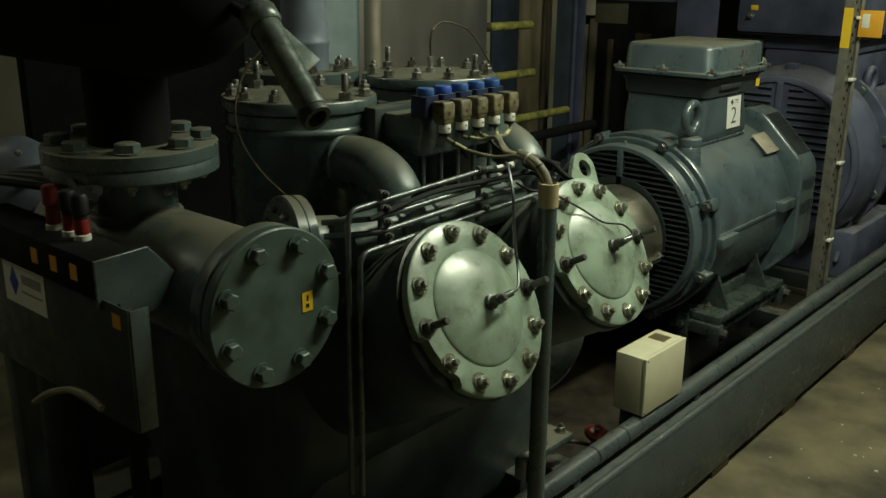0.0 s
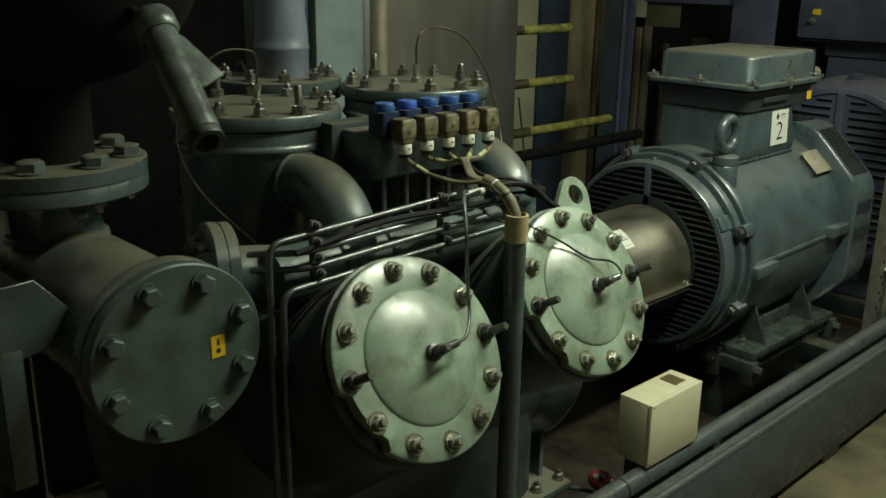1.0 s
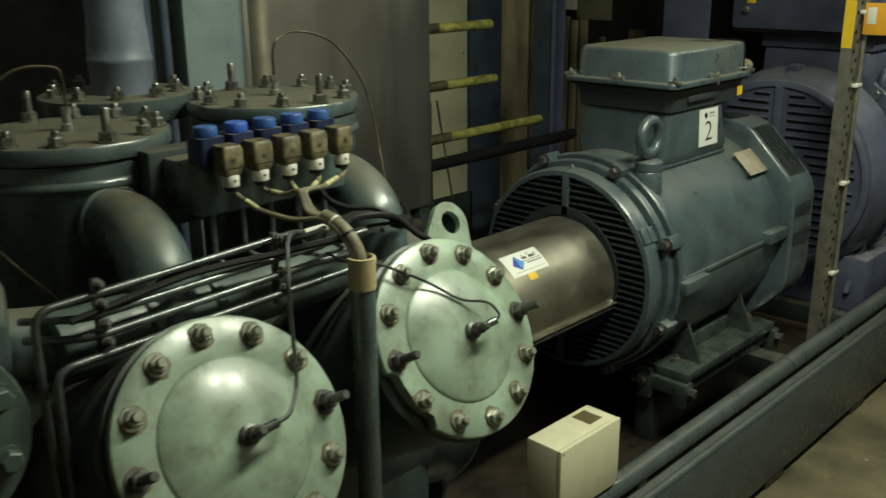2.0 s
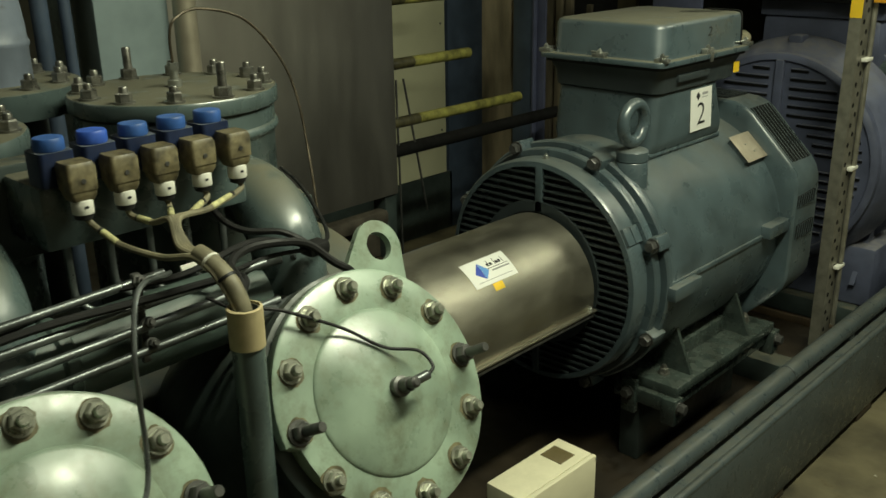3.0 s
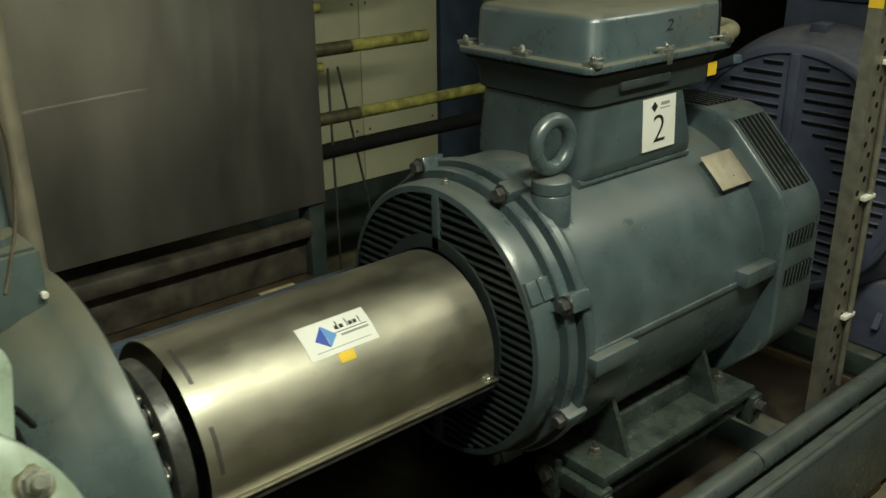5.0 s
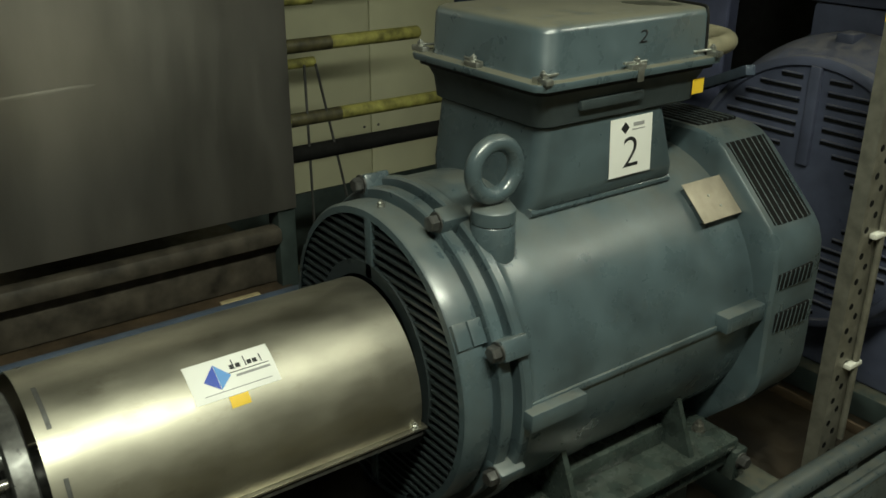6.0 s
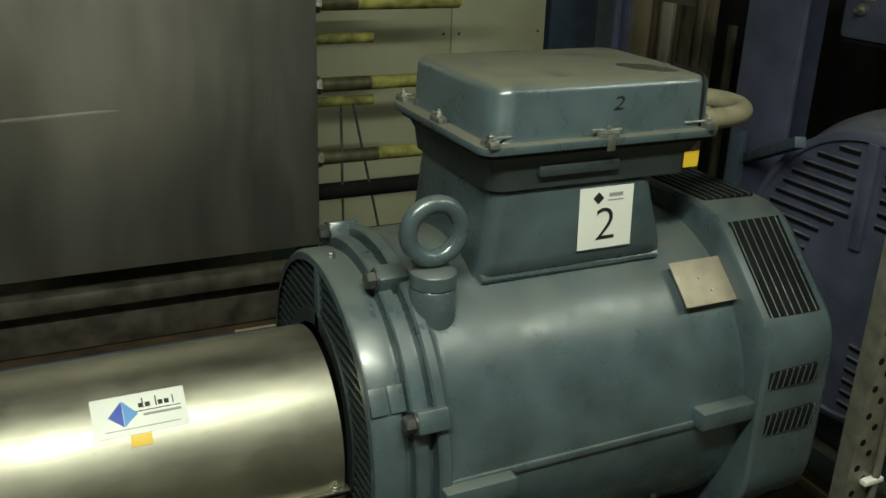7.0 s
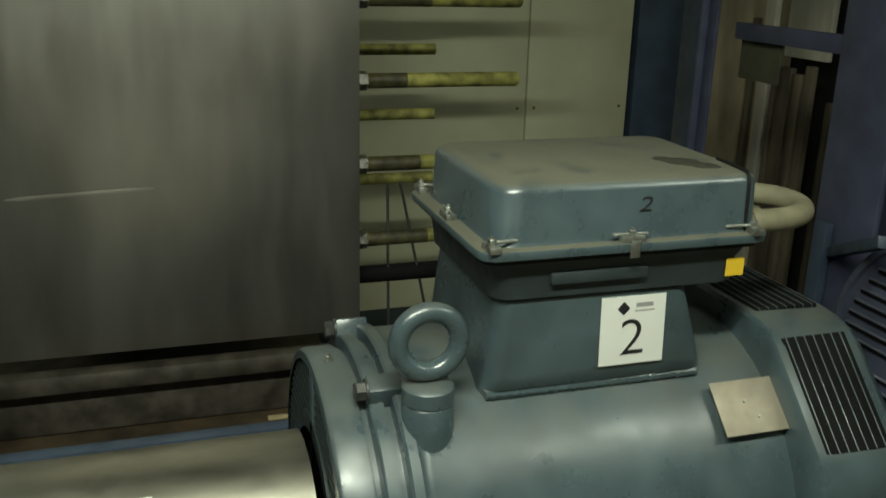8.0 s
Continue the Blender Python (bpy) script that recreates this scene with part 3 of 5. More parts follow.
# octagonal fan cover with slotted facets
def octagon(y, apothem, soft=0.16):
    pts = []
    low = apothem * 0.47  # the slanting sides stand out a little more than the upright ones
    corner = [Vector((MX + u, y, MZ + v)) for u, v in ((apothem, low), (low, apothem), (-low, apothem), (-apothem, low), (-apothem, -low), (-low, -apothem), (low, -apothem), (apothem, -low))]
    for k in range(8):
        p, q, n = corner[k - 1], corner[k], corner[(k + 1) % 8]
        for s in range(4):
            t = s / 3
            u, v = q.lerp(p, soft), q.lerp(n, soft)
            pts.append(u.lerp(q, t).lerp(q.lerp(v, t), t))
    return pts


part("fan_cover", loft([octagon(3.998, 0.376), octagon(3.998, 0.412), octagon(4.005, 0.420), octagon(4.185, 0.414), octagon(4.212, 0.397), octagon(4.224, 0.36), octagon(4.224, 0.2)]), MOTOR, motor, "octagonal slotted fan cover")
for k, (wide, rise, up) in {1: (0.232, 0.0135, 0.009), 2: (0.27, 0.0, 0.0), 3: (0.232, 0.0135, 0.0), -1: (0.2, 0.0135, 0.0)}.items():
    q = Matrix.Translation((MX, 4.012, MZ)) @ pose(0, 0, 0, 0, -45 * k, 0)
    # Solid black block: the shade of a hollow vent is in its colour.
    part("vent_recess", box((0.395, 0.008, up - wide / 2), (0.4225 + rise, 0.155, up + wide / 2), 0.003, q), VOID, motor, "vent opening with its dark depth painted black")
    for s in range(7):
        y = 0.018 + s * 0.0207
        part("vent_bar", box((0.41, y - 0.0012, up - wide / 2), (0.4236 + rise, y + 0.0012, up + wide / 2), 0.0, q), MOTOR, motor)
for z, half, y0 in ((0.105, 0.021, 4.012), (-0.006, 0.026, 4.024)):
    part("vent_recess", box((MX + 0.40, y0, MZ + z - half), (MX + 0.4225, y0 + 0.138, MZ + z + half), 0.003), VOID, motor)
    for s in range(8):
        y = y0 + 0.006 + s * 0.018
        part("vent_bar", box((MX + 0.41, y - 0.0014, MZ + z - half), (MX + 0.4236, y + 0.0014, MZ + z + half), 0.0, Matrix.Translation((0, y, MZ + z)) @ pose(0, 0, 0, -9) @ Matrix.Translation((0, -y, -MZ - z))), MOTOR, motor)
# feet with gussets, hold-down nuts and jacking brackets
for s in (1, -1):
    x0, x1 = MX + s * 0.20, MX + s * 0.400
    lo, hi = min(x0, x1), max(x0, x1)
    foot = part("foot", box((lo, 3.33, 0.285), (hi, 3.985, 0.318), 0.005), FOOT, motor)
    for y in (3.435, 3.815):
        part("gusset", prism([(0.20, 0.0), (0.385, 0.0), (0.383, 0.008), (0.315, 0.165), (0.20, 0.165)], 0.014, Matrix(((s, 0, 0, MX), (0, 0, 1, y), (0, 1, 0, 0.316), (0, 0, 0, 1)))), FOOT, foot)
    part("foot_web", box((min(MX + s * 0.2, MX + s * 0.3), 3.48, 0.316), (max(MX + s * 0.2, MX + s * 0.3), 3.81, 0.37), 0.004), FOOT, foot)
    for y in (3.395, 3.93):
        piece("hold_down_nut", NUT_BRIGHT, frame_of((MX + s * 0.315, y, 0.318), (0, 0, 1), 10), foot, "zinc hold-down nut")
    part("foot_rail", box((MX + s * 0.29 - 0.10, 3.31, 0.235), (MX + s * 0.29 + 0.095, 4.01, 0.284), 0.005), FOOT, foot)
    part("base_pillar", box((MX + s * 0.29 - 0.09, 3.34, 0.012), (MX + s * 0.29 - 0.02, 3.98, 0.234), 0.005), PAINT_DARK, foot)
    for y, sy in ((3.33, -1), (3.99, 1)):
        part("jack_bracket", box((MX + s * 0.375 - 0.015, y - 0.025, 0.20), (MX + s * 0.375 + 0.035, y + 0.025, 0.285), 0.005), FOOT, foot)
        piece("jack_bolt", HEAD_STEEL, frame_of((MX + s * 0.41, y, 0.255), (s, 0, 0)), foot)
        part("jack_bracket", box((MX + s * 0.25 - 0.025, y + sy * 0.02 - 0.012, 0.20), (MX + s * 0.25 + 0.025, y + sy * 0.02 + 0.012, 0.31), 0.004), FOOT, foot)
        piece("jack_bolt", HEAD_STEEL, frame_of((MX + s * 0.25, y + sy * 0.032, 0.27), (0, sy, 0)), foot)
    piece("side_bolt", SMALL, frame_of((MX + s * 0.376, 3.66, 0.30), (s, 0, 0)), foot)
# tan conduit that leaves the box
loop = [(-1.652, 3.93, 1.262), (-1.645, 3.98, 1.262), (-1.650, 4.04, 1.262), (-1.676, 4.095, 1.263), (-1.725, 4.125, 1.265), (-1.780, 4.115, 1.268), (-1.815, 4.065, 1.27), (-1.822, 4.005, 1.27), (-1.818, 3.93, 1.27)]
part("conduit", cable(loop, 0.0225, 18), FOAM, motor, "tan flexible conduit bent behind the box")
part("conduit_gland", lathe([(0.026, 0), (0.028, 0.004), (0.028, 0.02), (0.024, 0.024)], frame_of((-1.649, 3.952, 1.262), Y), 20), FOAM, motor, "tan gland nut")

# ---- coupling guard ----
GX, GZ, GR = -1.795, 0.632, 0.205
guard = thing("coupling_guard", (GX, 2.78, 0.3), "brushed stainless steel half-round coupling guard", "guard")
arc = [(GR * math.cos(radians(a)), GR * math.sin(radians(a))) for a in np.linspace(-14, 194, 44)]
outer = arc + [(0.985 * x, 0.985 * z) for x, z in reversed(arc)]
gm = Matrix(((1, 0, 0, GX), (0, 0, 1, 2.43), (0, 1, 0, GZ), (0, 0, 0, 1)))
part("sheet", prism(outer, 0.704, gm), STAINLESS, guard)
for s in (1, -1):
    part("lip", box((GX + s * 0.202 - 0.011, 2.428, 0.584), (GX + s * 0.202 + 0.011, 3.143, 0.589), 0.001), STAINLESS, guard)
    part("lip_rail", box((GX + s * 0.198 - 0.010, 2.43, 0.568), (GX + s * 0.198 + 0.010, 3.135, 0.578), 0.001), DARK_STEEL, guard)
    for y in (2.445, 3.115):
        piece("guard_screw", SMALL, frame_of((GX + s * 0.206, y, 0.589), (0, 0, 1)), guard)
def on_guard(y, angle):
    a = radians(angle)
    s = Vector((math.cos(a), 0, math.sin(a)))
    return Matrix.Translation(Vector((GX, y, GZ)) + s * (GR + 0.0006)) @ Matrix(((0, -s.z, s.x, 0), (1, 0, 0, 0), (0, s.x, s.z, 0), (0, 0, 0, 1)))


def curved(name, y0, y1, a0, a1, r0, r1, mat, parent, label=""):
    bm = bmesh.new()
    n = 8
    pts = [(r * math.cos(radians(t)), r * math.sin(radians(t))) for r, seq in ((r1, np.linspace(a0, a1, n)), (r0, np.linspace(a1, a0, n))) for t in seq]
    add_prism(bm, pts, y1 - y0, Matrix(((1, 0, 0, GX), (0, 0, 1, y0), (0, 1, 0, GZ), (0, 0, 0, 1))))
    return part(name, bm, mat, parent, label)


for a in (18, 68, 122):
    curved("slot", 2.451, 2.459, a - 13, a + 13, GR - 0.001, GR + 0.0012, DARK_STEEL, guard)
LY = 2.690
sticker = curved("maker_sticker", LY, LY + 0.165, 42.5, 64.5, GR - 0.0005, GR + 0.0008, LABEL, guard, "white sticker with a blue diamond emblem")
part("emblem", prism([(-0.026, 0.002), (0.0, -0.02), (0.0, 0.03)], 0.0006, on_guard(LY + 0.053, 52.5)), BLUE_INK, sticker)
part("emblem", prism([(0.001, 0.03), (0.001, -0.02), (0.026, 0.002)], 0.0006, on_guard(LY + 0.053, 52.5)), PALE_INK, sticker)
for x, w, h, a in ((0.080, 0.0085, 0.009, 57.2), (0.0835, 0.0022, 0.020, 58.4), (0.092, 0.009, 0.009, 57.2), (0.107, 0.0022, 0.020, 58.4), (0.1145, 0.0085, 0.009, 57.2), (0.1255, 0.0085, 0.009, 57.2), (0.137, 0.0022, 0.016, 57.8)):
    part("printed_bar", box((-w / 2, -h / 2, 0), (w / 2, h / 2, 0.0006), m=on_guard(LY + x + 0.006, a)), INK, sticker)
curved("printed_bar", LY + 0.075, LY + 0.155, 53.9, 54.3, GR, GR + 0.0014, INK, sticker)
curved("printed_bar", LY + 0.088, LY + 0.155, 51.2, 52.5, GR, GR + 0.0014, GREY_INK, sticker)
curved("printed_bar", LY + 0.02, LY + 0.15, 45.5, 45.9, GR, GR + 0.0014, GREY_INK, sticker)
curved("yellow_sticker", LY + 0.060, LY + 0.097, 36.3, 42.2, GR - 0.0005, GR + 0.0008, YELLOW, guard, "small yellow sticker")
shaft = thing("shaft_coupling", (GX, 2.36, 0.4), "dark steel shaft coupling inside the guard", "coupling")
part("shaft", rod((GX, 2.26, GZ), (GX, 3.16, GZ), 0.05), DARK_STEEL, shaft)
part("disc", lathe([(0.05, 0.0), (0.17, 0.0), (0.175, 0.004), (0.175, 0.036), (0.17, 0.04), (0.05, 0.04)], frame_of((GX, 2.38, GZ), Y), 48), DARK_STEEL, shaft)
part("disc", lathe([(0.05, 0.0), (0.15, 0.0), (0.15, 0.05), (0.05, 0.05)], frame_of((GX, 2.50, GZ), Y), 48), DARK_STEEL, shaft)
ring_of("coupling_bolt", HEAD_STEEL, (GX, 2.38, GZ), -Y, 0.14, 8, 10, shaft)
notched = lathe([(0.12, 0.0), (0.196, 0.0), (0.199, 0.003), (0.199, 0.020), (0.196, 0.023), (0.12, 0.023)], frame_of((GX, 2.318, GZ), Y), 64)
flange = part("notched_flange", notched, STUB, shaft, "pale worn steel flange with notches")
for k in range(12):
    q = Matrix.Translation((GX, 2.318, GZ)) @ pose(0, 0, 0, 0, -30 * k - 8, 0)
    part("notch", box((0.172, 0.006, -0.012), (0.1995, 0.017, 0.012), 0.001, q), VOID, flange)
    part("drive_pin", rod(q @ Vector((0.15, 0.023, 0)), q @ Vector((0.15, 0.062, 0)), 0.010, 14, 0.002), MID_STEEL, shaft)
# ---- reciprocating compressor: crankcase, tilted and upright cylinders ----
TILTN = Vector((math.cos(radians(30)), 0, math.sin(radians(30))))
comp = thing("piston_compressor", (-1.8, 1.75, 0.1), "dark green multi-cylinder refrigeration compressor", "compressor")
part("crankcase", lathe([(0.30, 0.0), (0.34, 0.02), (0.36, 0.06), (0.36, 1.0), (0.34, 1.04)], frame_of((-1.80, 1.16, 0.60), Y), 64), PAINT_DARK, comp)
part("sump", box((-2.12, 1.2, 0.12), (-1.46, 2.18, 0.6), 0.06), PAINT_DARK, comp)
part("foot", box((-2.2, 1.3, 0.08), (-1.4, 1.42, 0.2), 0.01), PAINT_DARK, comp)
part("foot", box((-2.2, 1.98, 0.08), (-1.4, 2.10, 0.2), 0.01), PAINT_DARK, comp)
part("drive_end_bell", lathe([(0.30, -0.14), (0.35, -0.10), (0.378, -0.04), (0.388, 0.0), (0.397, 0.012), (0.397, 0.045), (0.391, 0.05), (0.25, 0.05), (0.23, 0.03), (0.10, 0.03)], frame_of((-1.79, 2.245, 0.63), Y), 96), PAINT, comp)

BOLT_R, COVER_R = 0.165, 0.191
for idx, (cx, cy, cz) in enumerate(((-1.108, 1.409, 0.981), (-1.120, 1.909, 0.990))):
    c = Vector((cx, cy, cz)) - TILTN * 0.012
    m = frame_of(c, TILTN)
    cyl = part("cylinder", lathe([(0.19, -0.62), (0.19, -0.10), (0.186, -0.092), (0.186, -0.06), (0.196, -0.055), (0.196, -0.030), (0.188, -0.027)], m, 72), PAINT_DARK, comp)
    disc = lathe([(0.180, -0.0265), (0.188, -0.025), (COVER_R, -0.021), (COVER_R, -0.003), (0.187, 0.0), (0.1275, 0.0), (0.1268, 0.0015), (0.1255, 0.0030)] + [(0.1255 * math.cos(radians(a)), 0.0030 + 0.0290 * (1 - math.cos(radians(a)) ** 2)) for a in (15, 25, 35, 45, 55, 65, 75, 83)] + [(0, 0.0320)], m, 96)
    up = Vector((-TILTN.z, 0, TILTN.x))
    for v in disc.verts:  # the rim is cut back low on one side
        o = v.co - c
        a, b = o.y, o.dot(up)
        if math.hypot(a, b) > 0.17 and 186 < math.degrees(math.atan2(b, a)) % 360 < 222:
            v.co -= (Vector((0, 1, 0)) * a + up * b) * (1 - 0.173 / math.hypot(a, b))
    cover = part("head_cover", disc, COVER, comp, "pale green domed head cover with chipped paint")
    up = Vector((-TILTN.z, 0, TILTN.x))
    for k in range(12):
        ang = radians(30 * k)
        d = Vector((0, 1, 0)) * math.cos(ang) + up * math.sin(ang)
        long = k in (0, 6)
        # Patch colours in oily grime together with the nut's cast shade.
        piece("grime_shade_patch", BLOTS[k % 3], frame_of(c + d * (BOLT_R - 0.002), TILTN, 71 * k), cover, "brown oily grime and painted shade round the nut")
        piece("long_stud" if long else "nut", LONG_STUD if long else NUT, frame_of(c + d * BOLT_R, TILTN, 23 * k), cover, "dark long stud with nut" if long else "")
    hub = part("centre_fitting", add_lathe(lathe([(0.016, 0.022), (0.016, 0.042), (0.011, 0.044), (0.011, 0.062)], m, 16), [(0.0085, 0.06), (0.0085, 0.075), (0.005, 0.078)], m, 14), DARK_STEEL, cover, "dark brass oil line fitting")
    part("fitting_arm", rod(c + TILTN * 0.062 + Vector((0, -0.004, 0)), c + TILTN * 0.068 + Vector((0.004, 0.03, 0.005)), 0.0075, 12, 0.002), TUBE, cover)
    if idx == 0:
        part("oil_line", cable([c + TILTN * 0.068 + Vector((0.004, 0.03, 0.005)), c + Vector((0.057, 0.055, 0.043)), c + Vector((0.035, 0.085, 0.066)), c + Vector((0.015, 0.10, 0.105)), c + Vector((0.005, 0.105, 0.16)), c + Vector((-0.005, 0.112, 0.22)), c + Vector((-0.05, 0.15, 0.27)), c + Vector((-0.12, 0.23, 0.25))], 0.0034), TUBE, cover)
    else:
        part("oil_line", cable([c + TILTN * 0.068 + Vector((0.004, 0.03, 0.005)), c + Vector((0.055, 0.045, 0.045)), c + Vector((0.03, 0.04, 0.062)), c + Vector((-0.004, 0.003, 0.07)), c + Vector((-0.037, -0.043, 0.105)), c + Vector((-0.055, -0.096, 0.136)), c + Vector((-0.069, -0.141, 0.159)), c + Vector((-0.09, -0.19, 0.17)), c + Vector((-0.11, -0.22, 0.19))], 0.0026), BLACK, cover, "thin black capillary line")
        # lifting lug bolted to the top of the rim
        up = Vector((-TILTN.z, 0, TILTN.x))
        away = Vector((0, 1, 0)) * math.cos(radians(60.5)) + up * math.sin(radians(60.5))
        along = TILTN.cross(away)
        lugm = Matrix(((-along.x, away.x, TILTN.x, c.x), (-along.y, away.y, TILTN.y, c.y), (-along.z, away.z, TILTN.z, c.z), (0, 0, 0, 1)))
        prof = [(-0.066, 0.165)] + [(0.044 * math.cos(radians(t)), 0.246 + 0.044 * math.sin(radians(t))) for t in np.linspace(165, 15, 16)] + [(0.066, 0.165)]
        hole = [(0.024 * math.cos(t), 0.246 + 0.024 * math.sin(t)) for t in np.linspace(0, math.tau, 25)[:-1]]
        lug = bmesh.new()
        for z in (-0.050, -0.036):
            ov = [lug.verts.new(lugm @ Vector((x, y, z))) for x, y in prof]
            hv = [lug.verts.new(lugm @ Vector((x, y, z))) for x, y in hole]
            es = [lug.edges.new((v[i], v[(i + 1) % len(v)])) for v in (ov, hv) for i in range(len(v))]
            bmesh.ops.triangle_fill(lug, edges=es, use_beauty=True)
            if z < -0.04:
                ov0, hv0 = ov, hv
        for a_, b_ in ((ov0, ov), (hv0, hv)):
            for i in range(len(a_)):
                j = (i + 1) % len(a_)
                lug.faces.new((a_[i], a_[j], b_[j], b_[i]))
        part("lifting_lug", lug, COVER, comp, "pale green plate lug with a round hole")

LIDZ = 1.37
for idx, y in enumerate((1.497, 1.982)):
    c = Vector((-1.774, y, (1.348, 1.363)[idx]))
    m = frame_of(c, (0, 0, 1))
    part("upright_cylinder", lathe([(0.181, -0.72), (0.181, -0.085), (0.184, -0.081), (0.189, -0.076), (0.190, -0.071), (0.188, -0.066), (0.184, -0.062), (0.184, -0.034), (0.18, -0.031)], m, 80), PAINT, comp, "grey-green upright cylinder with a cast bead")
    top = part("upright_lid", lathe([(0.18, -0.0305), (0.19, -0.029), (0.192, -0.026), (0.192, -0.004), (0.189, 0.0), (0.0, 0.0015)], m, 96), PAINT, comp, "round lid with a film of brown dust")
    for k in range(12):
        a = radians(30 * k)
        tall = k in (0, 6)
        p = c + Vector((0.166 * math.cos(a), 0.166 * math.sin(a), 0))
        piece("tall_stud" if tall else "nut", NUT_TALL if tall else NUT_BRIGHT, frame_of(p, (0, 0, 1), 19 * k), top)
    f = c + Vector((0.0, 0.004, 0))
    part("line_fitting", add_lathe(lathe([(0.013, 0), (0.013, 0.014), (0.008, 0.016), (0.008, 0.034)], frame_of(f, (0, 0, 1)), 12), [(0.0105, 0.034), (0.0105, 0.046)], frame_of(f, (0, 0, 1)), 6), STEEL, top)
    if idx:
        part("thin_line", cable([f + Vector((0, 0, 0.04)), f + Vector((0, 0, 0.095)), f + Vector((0.0, 0.015, 0.125)), f + Vector((-0.01, 0.075, 0.138)), f + Vector((0.0, 0.165, 0.112)), f + Vector((0.02, 0.228, 0.035)), f + Vector((0.05, 0.245, -0.05)), f + Vector((0.10, 0.228, -0.17)), f + Vector((0.19, 0.17, -0.26))], 0.0027), BRONZE, top)
    else:
        part("thin_line", cable([f + Vector((0, 0, 0.04)), f + Vector((0, 0, 0.10)), f + Vector((-0.005, -0.015, 0.122)), f + Vector((-0.01, -0.09, 0.118)), f + Vector((-0.02, -0.16, 0.05)), f + Vector((0.03, -0.22, -0.05)), f + Vector((0.10, -0.21, -0.15)), f + Vector((0.2, -0.14, -0.26))], 0.0026), BRONZE, top)
    # sweeping discharge elbow into the manifold
    el = [Vector((-1.61, y - 0.012, 1.205)), Vector((-1.52, y - 0.02, 1.210)), Vector((-1.44, y - 0.032, 1.187)), Vector((-1.395, y - 0.042, 1.14)), Vector((-1.378, y - 0.05, 1.05)), Vector((-1.375, y - 0.05, 0.97))]
    part("discharge_elbow", add_tube(bmesh.new(), sag(el, 8), 0.060, 32), PAINT, comp, "smooth welded pipe elbow")
    for z in (1.075,):
        part("clamp_ring", lathe([(0.062, 0), (0.067, 0.003), (0.067, 0.015), (0.062, 0.018)], frame_of((-1.384, y - 0.046, z), (0.15, 0, 1)), 32), MID_STEEL, comp, "worn clamp ring")
    part("weld_collar", lathe([(0.064, 0), (0.068, 0.004), (0.068, 0.012), (0.064, 0.016)], frame_of((-1.60, y - 0.012, 1.205), (1, 0, 0.05)), 32), PAINT, comp)
# nuts and a sight plug on the near cylinder wall
part("sight_plug", rod((-1.62, 1.66, 1.305), (-1.585, 1.675, 1.305), 0.012, 14, 0.002), STEEL, comp)
part("service_valve", box((-1.85, 2.135, 0.985), (-1.718, 2.250, 1.107), 0.006), PAINT, comp)
part("valve_cap", box((-1.845, 2.14, 1.1075), (-1.724, 2.245, 1.113), 0.002), PAINT, comp)
part("valve_stem", add_lathe(lathe([(0.030, 0), (0.030, 0.014), (0.016, 0.016), (0.016, 0.03)], frame_of((-1.775, 2.195, 1.113), (0, 0, 1)), 16), [(0.007, 0.03), (0.007, 0.055)], frame_of((-1.775, 2.195, 1.113), (0, 0, 1)), 10), PAINT, comp)
part("valve_plug", rod((-1.7178, 2.243, 1.032), (-1.708, 2.243, 1.032), 0.006, 12, 0.001), WHITE, comp, "small white plug")
# manifold along the bank, with its blind flange
part("manifold", lathe([(0.058, 0.0), (0.058, 0.14), (0.064, 0.145), (0.064, 0.16), (0.058, 0.165), (0.058, 0.26), (0.064, 0.265), (0.064, 0.28), (0.058, 0.285), (0.058, 0.60)], frame_of((-1.385, 1.26, 1.085), Y), 40), FLAT_COVER, comp)
blind = part("blind_flange", lathe([(0.0, -0.001), (0.104, 0.0), (0.108, 0.004), (0.108, 0.022), (0.106, 0.0235), (0.106, 0.026), (0.108, 0.0275), (0.108, 0.046), (0.102, 0.05), (0.062, 0.05), (0.062, 0.13)], frame_of((-1.47, 1.170, 1.086), (0.30, 1, -0.1)), 56), PAINT, comp)
for k in range(8):
    a = radians(20 + 45 * k)
    piece("bolt", SMALL, frame_of(Vector((-1.47, 1.170, 1.086)) + Vector((0.078 * math.cos(a), -0.078 * math.cos(a) * 0.3 + 0.0078 * math.sin(a), 0.078 * math.sin(a))), (-0.3, -1, 0.1)), blind)

FERRULE = material("pale_yellow_ferrule", (0.48, 0.46, 0.24), 0.45, vary=0.45, scale=90)
COIL_MID = material("faded_blue_plastic", (0.032, 0.098, 0.32), 0.42, vary=0.25, scale=40)
